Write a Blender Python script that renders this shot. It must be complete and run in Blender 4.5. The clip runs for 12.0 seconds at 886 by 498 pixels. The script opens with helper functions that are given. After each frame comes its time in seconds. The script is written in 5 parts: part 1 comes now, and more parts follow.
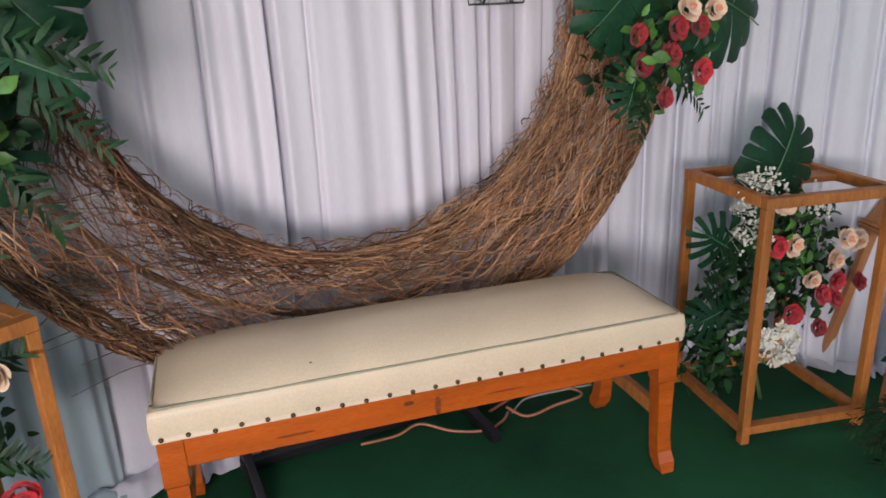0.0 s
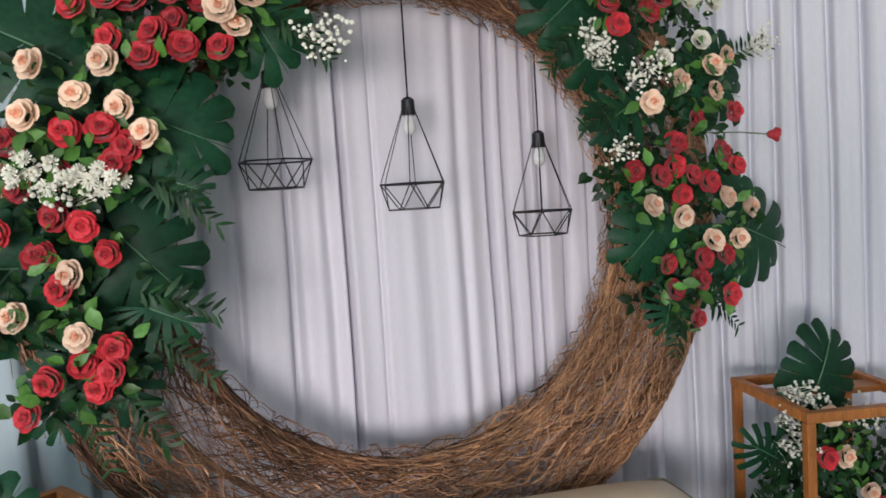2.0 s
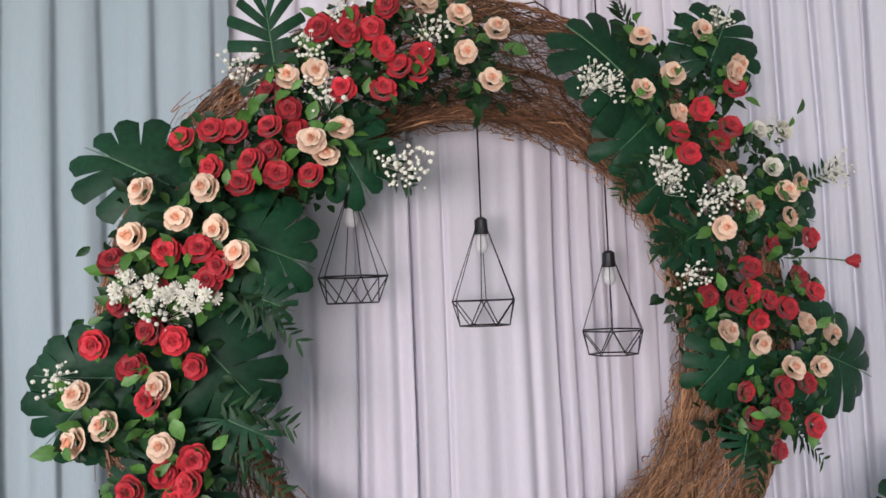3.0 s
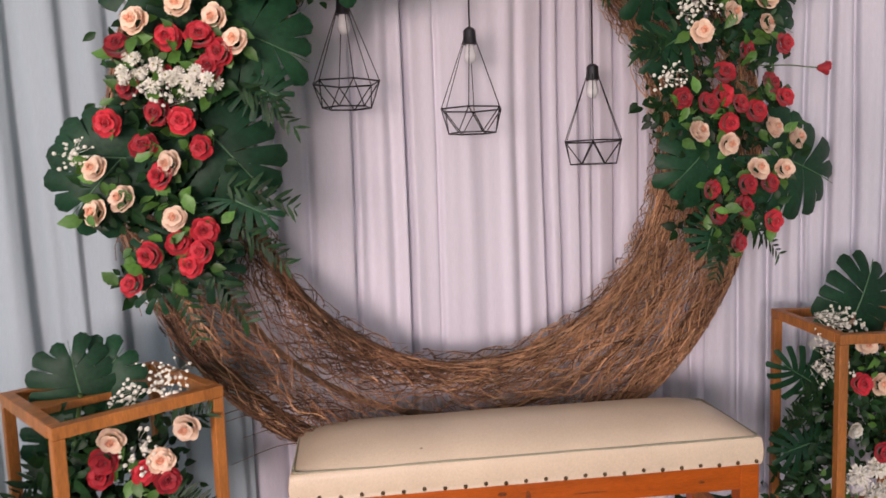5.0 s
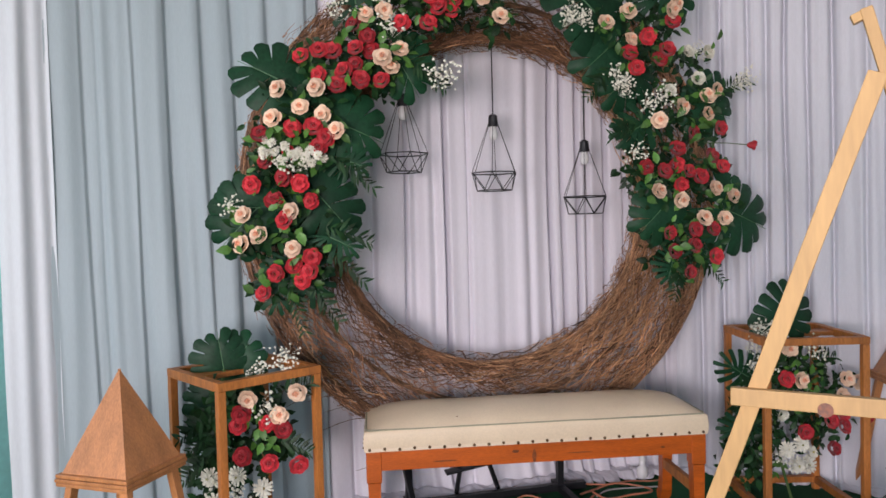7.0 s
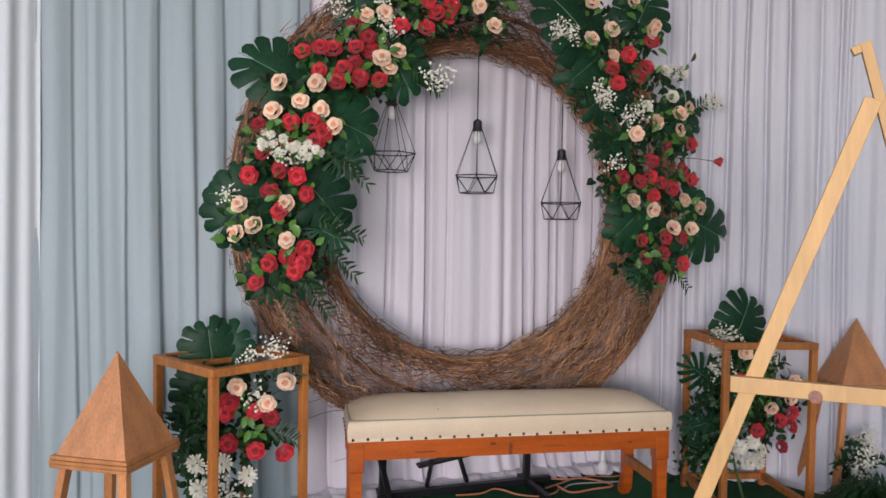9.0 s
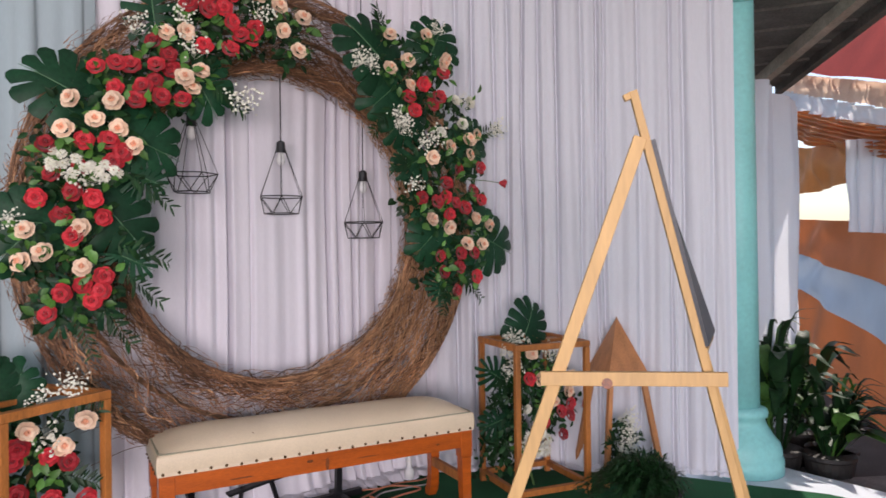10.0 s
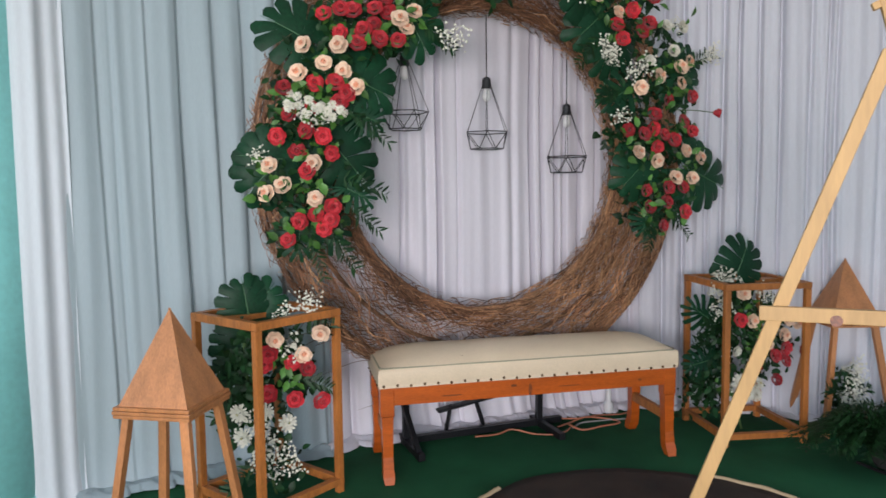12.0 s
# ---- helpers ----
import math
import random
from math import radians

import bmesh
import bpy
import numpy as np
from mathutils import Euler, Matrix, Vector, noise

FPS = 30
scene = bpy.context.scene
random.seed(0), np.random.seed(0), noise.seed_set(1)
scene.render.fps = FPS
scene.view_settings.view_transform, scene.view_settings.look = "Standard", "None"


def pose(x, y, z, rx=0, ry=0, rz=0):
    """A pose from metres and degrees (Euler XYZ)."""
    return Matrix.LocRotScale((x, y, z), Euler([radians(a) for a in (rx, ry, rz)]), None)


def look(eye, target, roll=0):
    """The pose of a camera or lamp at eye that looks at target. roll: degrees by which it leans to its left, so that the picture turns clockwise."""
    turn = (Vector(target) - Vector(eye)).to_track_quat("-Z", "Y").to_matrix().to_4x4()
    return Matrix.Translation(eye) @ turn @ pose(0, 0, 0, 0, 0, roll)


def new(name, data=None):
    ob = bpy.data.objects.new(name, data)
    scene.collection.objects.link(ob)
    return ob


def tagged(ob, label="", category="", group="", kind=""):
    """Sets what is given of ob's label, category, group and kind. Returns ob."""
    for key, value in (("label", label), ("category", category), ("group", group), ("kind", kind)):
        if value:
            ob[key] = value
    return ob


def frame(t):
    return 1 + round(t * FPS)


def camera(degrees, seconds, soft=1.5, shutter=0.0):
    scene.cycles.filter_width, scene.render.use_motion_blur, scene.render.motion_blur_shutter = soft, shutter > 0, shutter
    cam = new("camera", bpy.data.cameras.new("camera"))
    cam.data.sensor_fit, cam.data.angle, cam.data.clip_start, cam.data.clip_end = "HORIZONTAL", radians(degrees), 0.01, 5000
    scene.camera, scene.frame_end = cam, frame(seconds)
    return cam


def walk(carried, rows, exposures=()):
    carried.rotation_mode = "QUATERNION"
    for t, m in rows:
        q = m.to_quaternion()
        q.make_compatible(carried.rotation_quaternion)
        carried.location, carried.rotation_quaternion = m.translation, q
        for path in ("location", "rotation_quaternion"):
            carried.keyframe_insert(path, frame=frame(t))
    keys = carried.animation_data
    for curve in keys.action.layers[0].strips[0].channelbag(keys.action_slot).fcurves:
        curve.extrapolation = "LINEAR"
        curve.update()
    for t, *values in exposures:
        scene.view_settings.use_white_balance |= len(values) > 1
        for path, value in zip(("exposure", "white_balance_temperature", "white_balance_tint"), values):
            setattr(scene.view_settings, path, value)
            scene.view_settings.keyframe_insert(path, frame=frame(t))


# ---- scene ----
cam = camera(64.7, 12.0, 1.6, 0.16)
PATH = [
    (0, (-0.495, 0.717, 1.2), (0.309, 2.437, 0.57), -2.4),
    (0.5, (-0.492, 0.691, 1.242), (0.443, 2.376, 0.705), -3.0),
    (1, (-0.495, 0.64, 1.27), (0.498, 2.335, 0.895), -2.8),
    (1.5, (-0.496, 0.572, 1.327), (0.34, 2.375, 1.112), -3.7),
    (2, (-0.516, 0.517, 1.36), (0.154, 2.397, 1.216), -3.6),
    (2.5, (-0.548, 0.493, 1.406), (-0.019, 2.422, 1.458), -2.6),
    (2.7, (-0.551, 0.482, 1.419), (-0.032, 2.407, 1.572), -2.3),
    (4.3, (-0.469, 0.515, 1.404), (0.017, 2.452, 1.297), -1.2),
    (4.5, (-0.466, 0.516, 1.375), (0.057, 2.44, 1.222), -1.3),
    (5, (-0.562, 0.351, 1.197), (-0.058, 2.276, 0.996), -1.9),
    (5.5, (-0.765, 0.112, 1.159), (-0.207, 2.02, 0.952), -1.9),
    (6, (-0.81, -0.096, 1.181), (-0.319, 1.84, 1.067), -2.7),
    (6.5, (-0.782, -0.262, 1.16), (-0.286, 1.674, 1.077), -2.2),
    (6.7, (-0.795, -0.32, 1.189), (-0.324, 1.622, 1.115), -2.0),
    (8.3, (-0.81, -0.447, 1.135), (-0.358, 1.5, 1.094), -0.2),
    (8.5, (-0.84, -0.442, 1.149), (-0.393, 1.505, 1.068), 0.4),
    (9, (-1.008, -0.413, 1.157), (-0.378, 1.485, 1.111), 0.9),
    (9.5, (-1.153, -0.408, 1.153), (-0.287, 1.394, 1.11), -1.0),
    (10, (-1.163, -0.445, 1.164), (0.024, 1.165, 1.168), -0.7),
    (10.5, (-1.124, -0.49, 1.171), (0.123, 1.074, 1.173), -0.4),
    (11, (-1.156, -0.483, 1.166), (-0.143, 1.242, 1.127), -2.4),
    (11.5, (-1.193, -0.486, 1.121), (-0.315, 1.305, 0.957), -1.3),
    (12, (-1.221, -0.467, 1.138), (-0.521, 1.4, 0.978), -0.7),
]
STOPS = [0.38, 0.36, 0.36, 0.38, 0.46, 0.37, 0.34, 0.30, 0.18, 0.19, 0.30, 0.22, 0.24, 0.20]
TINT = [(0.0, 6700, 9), (1.0, 6550, 7), (2.0, 6550, 5), (2.7, 6550, 9), (4.3, 7100, 20), (5.2, 7300, 23), (6.0, 6750, 16), (6.7, 6700, 13), (8.3, 6700, 10.5), (9.5, 6750, 14), (10.5, 6750, 15), (11.0, 6700, 10), (11.5, 6550, 8), (12.0, 6450, 5)]
walk(cam, [(t, look(eye, target, roll)) for t, eye, target, roll in PATH], [(t, f, k, m) for (t, k, m), f in zip(TINT, STOPS)])

# ---- world and light: daylight under a veranda, open to the front and to the alley ----
world = bpy.data.worlds.new("sky")
scene.world = world
world.use_nodes = True
wn = world.node_tree.nodes
sky = wn.new("ShaderNodeTexSky")
sky.sky_type = "NISHITA"
sky.sun_disc = False
sky.sun_elevation = radians(58)
sky.sun_rotation = radians(71)
sky.air_density, sky.dust_density = 1.0, 1.5
world.node_tree.links.new(sky.outputs[0], wn["Background"].inputs[0])
wn["Background"].inputs[1].default_value = 0.15

sun = new("sun", bpy.data.lights.new("sun", "SUN"))
sun.data.energy, sun.data.angle, sun.data.color = 4.0, radians(0.6), (1.0, 0.94, 0.86)
sun.matrix_world = look((7.0, 2.4, 12), (0, 0, 0))

# daylight that enters by the open front of the veranda
front = new("front_daylight", bpy.data.lights.new("front_daylight", "AREA"))
front.data.shape, front.data.size, front.data.size_y = "RECTANGLE", 2.2, 1.0
front.data.energy, front.data.color = 160, (1.0, 0.895, 0.94)
front.matrix_world = look((-2.4, -2.2, 1.05), (0.4, 2.4, 1.3))
# daylight that enters by the open left end of the veranda
side = new("end_daylight", bpy.data.lights.new("end_daylight", "AREA"))
side.data.shape, side.data.size, side.data.size_y = "RECTANGLE", 2.4, 1.8
side.data.energy, side.data.color = 10, (0.93, 0.97, 1.0)
side.matrix_world = look((-3.3, 0.9, 1.5), (-1.2, 2.3, 1.0))


# ---- materials ----
def node_mat(name, colour, rough=0.6, metal=0.0, spread=0.12, scale=6.0, fine=60.0, bump=0.15, sheen=0.0, dist=0.002, stretch=(1, 1, 1), rand=0.0, dark=None, coat=0.0, transl=0.0, spec=0.5, island=0.0):
    """Two scales of variation, bump, and a random shift from object to object."""
    m = bpy.data.materials.new(name)
    m.use_nodes = True
    nt = m.node_tree
    n, l = nt.nodes, nt.links
    bsdf = n["Principled BSDF"]
    co = n.new("ShaderNodeTexCoord")
    mp = n.new("ShaderNodeMapping")
    mp.inputs["Scale"].default_value = stretch
    l.new(co.outputs["Object"], mp.inputs[0])
    big, small = n.new("ShaderNodeTexNoise"), n.new("ShaderNodeTexNoise")
    big.inputs["Scale"].default_value, small.inputs["Scale"].default_value = scale, fine
    big.inputs["Detail"].default_value = small.inputs["Detail"].default_value = 4
    for q in (big, small):
        l.new(mp.outputs[0], q.inputs["Vector"])
    mix = n.new("ShaderNodeMath")
    mix.operation = "MULTIPLY_ADD"
    mix.inputs[1].default_value = 0.45
    l.new(small.outputs["Fac"], mix.inputs[0])
    half = n.new("ShaderNodeMath")
    half.operation = "MULTIPLY"
    half.inputs[1].default_value = 0.55
    l.new(big.outputs["Fac"], half.inputs[0])
    l.new(half.outputs[0], mix.inputs[2])
    ramp = n.new("ShaderNodeValToRGB")
    lo = dark or tuple(c * (1 - 2.2 * spread) for c in colour)
    hi = tuple(min(1, c * (1 + 1.6 * spread)) for c in colour)
    ramp.color_ramp.elements[0].position, ramp.color_ramp.elements[1].position = 0.33, 0.67
    ramp.color_ramp.elements[0].color, ramp.color_ramp.elements[1].color = (*lo, 1), (*hi, 1)
    l.new(mix.outputs[0], ramp.inputs[0])
    out = ramp.outputs[0]
    if rand or island:
        if rand:
            src = n.new("ShaderNodeObjectInfo").outputs["Random"]
        else:
            src = n.new("ShaderNodeNewGeometry").outputs["Random Per Island"]
        rr = n.new("ShaderNodeMapRange")
        amount = rand or island
        rr.inputs[3].default_value, rr.inputs[4].default_value = 1 - amount, 1 + amount
        l.new(src, rr.inputs[0])
        hs = n.new("ShaderNodeHueSaturation")
        l.new(rr.outputs[0], hs.inputs["Value"])
        l.new(out, hs.inputs["Color"])
        out = hs.outputs[0]
    l.new(out, bsdf.inputs["Base Color"])
    bsdf.inputs["Roughness"].default_value = rough
    bsdf.inputs["Metallic"].default_value = metal
    bsdf.inputs["Specular IOR Level"].default_value = spec
    bsdf.inputs["Coat Weight"].default_value = coat
    bsdf.inputs["Coat Roughness"].default_value = 0.25
    bsdf.inputs["Sheen Weight"].default_value = sheen
    if bump:
        b = n.new("ShaderNodeBump")
        b.inputs["Strength"].default_value, b.inputs["Distance"].default_value = bump, dist
        l.new(mix.outputs[0], b.inputs["Height"])
        l.new(b.outputs[0], bsdf.inputs["Normal"])
    if transl:
        tr, ms = n.new("ShaderNodeBsdfTranslucent"), n.new("ShaderNodeMixShader")
        l.new(out, tr.inputs[0])
        ms.inputs[0].default_value = transl
        l.new(bsdf.outputs[0], ms.inputs[1])
        l.new(tr.outputs[0], ms.inputs[2])
        l.new(ms.outputs[0], n["Material Output"].inputs[0])
    return m


M_CLOTH = node_mat("white_satin_cloth", (0.71, 0.69, 0.745), 0.62, spread=0.03, scale=1.2, fine=260, bump=0.05, sheen=0.15, stretch=(1, 1, 0.15))
# aqua tint of the left cloth, darkened: the dimmer light there is in the colour
M_CLOTH_AQUA_SHADED = node_mat("shaded_aqua_cloth", (0.315, 0.39, 0.415), 0.6, spread=0.035, scale=1.1, fine=260, bump=0.05, sheen=0.15, stretch=(1, 1, 0.15))
M_CLOTH_RIGHT = node_mat("bluish_white_cloth", (0.65, 0.66, 0.715), 0.6, spread=0.03, scale=1.0, fine=260, bump=0.05, sheen=0.15, stretch=(1, 1, 0.15))
# lit copy of the left cloth: side light on its edge as a whiter colour
M_CLOTH_EDGE_LIT = node_mat("lit_edge_cloth", (0.57, 0.62, 0.65), 0.6, spread=0.03, scale=1.0, fine=260, bump=0.05, sheen=0.15, stretch=(1, 1, 0.15))
M_CARPET = node_mat("green_carpet", (0.015, 0.092, 0.038), 0.95, spread=0.2, scale=3.0, fine=420, bump=0.6, dist=0.004, spec=0.2)
M_TILE = node_mat("pale_floor_tile", (0.62, 0.66, 0.72), 0.35, spread=0.05, scale=3, fine=90)
# alley paving, dark because the tent's shade is put into its colour
M_GROUND_SHADED = node_mat("shaded_paving", (0.042, 0.042, 0.041), 0.8, spread=0.25, scale=2.5, fine=70, bump=0.4, dist=0.006)
M_TEAL = node_mat("turquoise_paint", (0.26, 0.64, 0.62), 0.5, spread=0.06, scale=2.5, fine=45, bump=0.12)
M_CEIL = node_mat("ceiling_paint", (0.72, 0.74, 0.74), 0.8, spread=0.04, scale=2, fine=40)
# root brown, lowered to take in the shade on the ring's left
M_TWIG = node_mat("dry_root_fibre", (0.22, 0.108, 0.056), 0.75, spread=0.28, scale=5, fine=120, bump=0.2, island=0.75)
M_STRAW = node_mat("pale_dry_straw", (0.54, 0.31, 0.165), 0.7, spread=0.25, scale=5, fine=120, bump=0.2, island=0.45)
M_TWIG_CORE = node_mat("dark_root_mat", (0.17, 0.10, 0.055), 0.9, spread=0.3, scale=9, fine=160, bump=0.8, dist=0.01)
M_BENCHWOOD = node_mat("orange_varnished_pine", (0.45, 0.09, 0.009), 0.32, spread=0.16, scale=3.5, fine=40, bump=0.08, stretch=(1.2, 9, 9), coat=0.35)
M_KNOT = node_mat("dark_wood_knot", (0.20, 0.05, 0.012), 0.4, spread=0.3, scale=40, fine=200)
M_SEAT = node_mat("cream_leatherette", (0.68, 0.555, 0.39), 0.45, spread=0.06, scale=4, fine=220, bump=0.3, dist=0.0015)
M_PIPING = node_mat("grey_green_piping", (0.30, 0.29, 0.20), 0.6, spread=0.1)
M_NAIL = node_mat("bronze_nail_head", (0.12, 0.075, 0.04), 0.4, metal=0.9, spread=0.2, fine=200)
M_STANDWOOD = node_mat("brown_stained_wood", (0.41, 0.145, 0.032), 0.5, spread=0.2, scale=5, fine=45, bump=0.15, stretch=(6, 6, 1), rand=0.15)
M_PLYWOOD = node_mat("copper_brown_plywood", (0.46, 0.195, 0.072), 0.42, spread=0.16, scale=3.5, fine=50, bump=0.12, stretch=(5, 5, 1), rand=0.1, coat=0.15)
M_PINE = node_mat("raw_pine", (0.51, 0.315, 0.13), 0.6, spread=0.07, scale=3, fine=16, bump=0.15, stretch=(7, 7, 1), rand=0.08)
M_RED = node_mat("red_petal", (0.52, 0.028, 0.040), 0.55, transl=0.15, spread=0.2, scale=30, fine=200, bump=0.1, rand=0.35, sheen=0.2, spec=0.3)
M_PEACH = node_mat("peach_petal", (0.98, 0.69, 0.51), 0.6, transl=0.2, spread=0.1, scale=30, fine=200, bump=0.1, rand=0.1, sheen=0.2, spec=0.3)
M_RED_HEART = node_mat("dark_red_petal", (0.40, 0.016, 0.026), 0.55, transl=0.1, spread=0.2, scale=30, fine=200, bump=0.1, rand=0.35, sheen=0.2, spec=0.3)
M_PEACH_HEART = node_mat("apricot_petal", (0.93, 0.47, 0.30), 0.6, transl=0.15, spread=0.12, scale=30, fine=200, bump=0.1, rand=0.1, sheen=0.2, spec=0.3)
M_WHITE = node_mat("cream_white_petal", (0.72, 0.71, 0.60), 0.6, spread=0.08, scale=30, fine=200, bump=0.1, rand=0.06, spec=0.3)
M_YELLOW = node_mat("yellow_green_core", (0.55, 0.50, 0.12), 0.7, spread=0.15, scale=60, fine=300)
M_MONSTERA = node_mat("monstera_leaf_green", (0.009, 0.048, 0.021), 0.48, spread=0.2, scale=12, fine=90, bump=0.15, rand=0.25, spec=0.18)
M_VEIN = node_mat("pale_leaf_vein", (0.06, 0.16, 0.07), 0.5, spread=0.1)
M_LEAF = node_mat("dark_leaf_green", (0.010, 0.041, 0.011), 0.5, spread=0.25, scale=12, fine=90, bump=0.1, island=0.5, spec=0.25)
M_LEAF_LIGHT = node_mat("light_leaf_green", (0.062, 0.17, 0.026), 0.5, spread=0.2, scale=12, fine=90, bump=0.1, island=0.35)
M_STEM = node_mat("green_stem", (0.06, 0.12, 0.03), 0.6, spread=0.2)
M_BLACK = node_mat("black_metal", (0.012, 0.012, 0.014), 0.45, metal=0.3, spread=0.2, fine=80)
M_SOCKET = node_mat("black_bakelite", (0.015, 0.015, 0.017), 0.35, spread=0.15)
M_BULB = node_mat("frosted_bulb", (0.70, 0.70, 0.69), 0.25, spread=0.02)
M_WIRE = node_mat("copper_brown_cable", (0.45, 0.17, 0.09), 0.45, spread=0.2, fine=90)
M_WIRE_GREY = node_mat("grey_cable", (0.35, 0.34, 0.33), 0.5, spread=0.1)
M_RUG = node_mat("dark_brown_rug", (0.030, 0.018, 0.012), 0.95, spread=0.3, scale=8, fine=300, bump=0.7, dist=0.006)
M_BURLAP = node_mat("beige_burlap", (0.47, 0.36, 0.22), 0.9, spread=0.12, scale=8, fine=350, bump=0.4, dist=0.003)
M_SLATE = node_mat("slate_grey_board", (0.035, 0.041, 0.052), 0.5, spread=0.15, scale=6, fine=120)
M_ORANGE = node_mat("orange_cloth", (0.72, 0.20, 0.06), 0.7, spread=0.1, scale=2.0, fine=200, bump=0.1, transl=0.25)
M_PALEBLUE = node_mat("pale_blue_cloth", (0.60, 0.68, 0.78), 0.7, spread=0.06, scale=2.0, fine=200, bump=0.1, transl=0.2)
M_AMBER = node_mat("amber_swag_cloth", (0.72, 0.27, 0.08), 0.6, spread=0.12, scale=3.0, fine=200, bump=0.1, transl=0.25)
M_SHEER = node_mat("sheer_white_cloth", (0.80, 0.82, 0.86), 0.7, spread=0.04, scale=2.0, fine=200, bump=0.1, transl=0.5)
M_REDTARP = node_mat("red_tarpaulin", (0.85, 0.13, 0.10), 0.6, spread=0.1, scale=1.5, fine=120, bump=0.1, transl=0.7)
M_PINK = node_mat("pink_frill", (1.0, 0.64, 0.48), 0.6, spread=0.12, scale=4, fine=150, bump=0.1, transl=0.75)
M_ROOF = node_mat("weathered_roof_wood", (0.085, 0.075, 0.065), 0.8, spread=0.25, scale=6, fine=60, bump=0.3)
M_RAFTER = node_mat("grey_brown_rafter", (0.30, 0.25, 0.20), 0.75, spread=0.18, scale=6, fine=60, bump=0.2)
M_POT = node_mat("dark_plastic_pot", (0.03, 0.028, 0.026), 0.6, spread=0.2)
M_STONE = node_mat("grey_stone", (0.22, 0.20, 0.20), 0.85, spread=0.2, scale=8, fine=80, bump=0.5, dist=0.006)


# ---- building helpers ----
def link(name, mesh, mat, parent=None, label="", kind="", smooth=False):
    mats = mat if isinstance(mat, (list, tuple)) else [mat]
    if not mesh.materials:
        for q in mats:
            mesh.materials.append(q)
    if smooth:
        for p in mesh.polygons:
            p.use_smooth = True
    ob = new(name, mesh)
    if parent is not None:
        ob.parent = parent
    return tagged(ob, label=label, kind=kind)


def part(name, bm, mat, parent=None, label="", kind="", smooth=False):
    mesh = bpy.data.meshes.new(name)
    bm.normal_update()
    bm.to_mesh(mesh)
    bm.free()
    return link(name, mesh, mat, parent, label, kind, smooth)


def from_arrays(name, verts, faces, mat, parent=None, label="", kind="", smooth=False):
    mesh = bpy.data.meshes.new(name)
    mesh.from_pydata([tuple(v) for v in verts], [], [tuple(f) for f in faces])
    mesh.update()
    return link(name, mesh, mat, parent, label, kind, smooth)


def thing(name, m, label, category, group=""):
    ob = new(name)
    ob.matrix_basis = m
    ob.empty_display_size = 0.05
    return tagged(ob, label=label, category=category, group=group)


def box(bm, size, at=(0, 0, 0), turn=None, bevel=0.0):
    m = Matrix.Translation(at) @ (turn or Matrix.Identity(4)) @ Matrix.Diagonal((*size, 1))
    r = bmesh.ops.create_cube(bm, size=1, matrix=m)
    if bevel:
        edges = list({e for v in r["verts"] for e in v.link_edges})
        bmesh.ops.bevel(bm, geom=edges, offset=bevel, segments=2, affect="EDGES", profile=0.6)
    return bm


def bar(bm, a, b, w, d=None, bevel=0.002, roll=0.0):
    """A squared timber from a to b, w wide and d deep."""
    a, b = Vector(a), Vector(b)
    v = b - a
    q = v.to_track_quat("Z", "Y").to_matrix().to_4x4() @ Matrix.Rotation(radians(roll), 4, "Z")
    return box(bm, (w, d or w, v.length), (a + b) / 2, q, bevel)


def plank(bm, a, b, w, d, face, bevel=0.002):
    """A board from a to b whose broad side, w wide, looks along face."""
    a, b = Vector(a), Vector(b)
    zv = (b - a).normalized()
    yv = (Vector(face) - zv * zv.dot(Vector(face))).normalized()
    m = Matrix((yv.cross(zv), yv, zv)).transposed().to_4x4()
    return box(bm, (w, d, (b - a).length), (a + b) / 2, m, bevel)


def tube(bm, pts, r, sides=6, taper=1.0):
    """A round rod along the points."""
    pts = [Vector(p) for p in pts]
    rings = []
    for i, p in enumerate(pts):
        v = pts[min(i + 1, len(pts) - 1)] - pts[max(i - 1, 0)]
        q = v.to_track_quat("Z", "Y").to_matrix()
        rad = r * (1 + (taper - 1) * i / max(1, len(pts) - 1))
        rings.append([bm.verts.new(p + q @ Vector((rad * math.cos(2 * math.pi * k / sides), rad * math.sin(2 * math.pi * k / sides), 0))) for k in range(sides)])
    for a, b in zip(rings, rings[1:]):
        for k in range(sides):
            bm.faces.new((a[k], a[(k + 1) % sides], b[(k + 1) % sides], b[k]))
    bm.faces.new(list(reversed(rings[0])))
    bm.faces.new(rings[-1])
    return bm


def lathe(bm, profile, sides=32, at=(0, 0, 0)):
    rings = []
    for r, z in profile:
        rings.append([bm.verts.new((at[0] + r * math.cos(2 * math.pi * k / sides), at[1] + r * math.sin(2 * math.pi * k / sides), at[2] + z)) for k in range(sides)])
    for a, b in zip(rings, rings[1:]):
        for k in range(sides):
            bm.faces.new((a[k], a[(k + 1) % sides], b[(k + 1) % sides], b[k]))
    bm.faces.new(list(reversed(rings[0])))
    bm.faces.new(rings[-1])
    return bm


def smooth_path(pts, steps=8):
    """Catmull-Rom through the points."""
    p = [Vector(q) for q in pts]
    p = [2 * p[0] - p[1], *p, 2 * p[-1] - p[-2]]
    out = []
    for i in range(1, len(p) - 2):
        for k in range(steps):
            t = k / steps
            a, b, c, d = p[i - 1:i + 3]
            out.append(0.5 * ((2 * b) + (c - a) * t + (2 * a - 5 * b + 4 * c - d) * t * t + (3 * b - a - 3 * c + d) * t ** 3))
    out.append(p[-2])
    return out


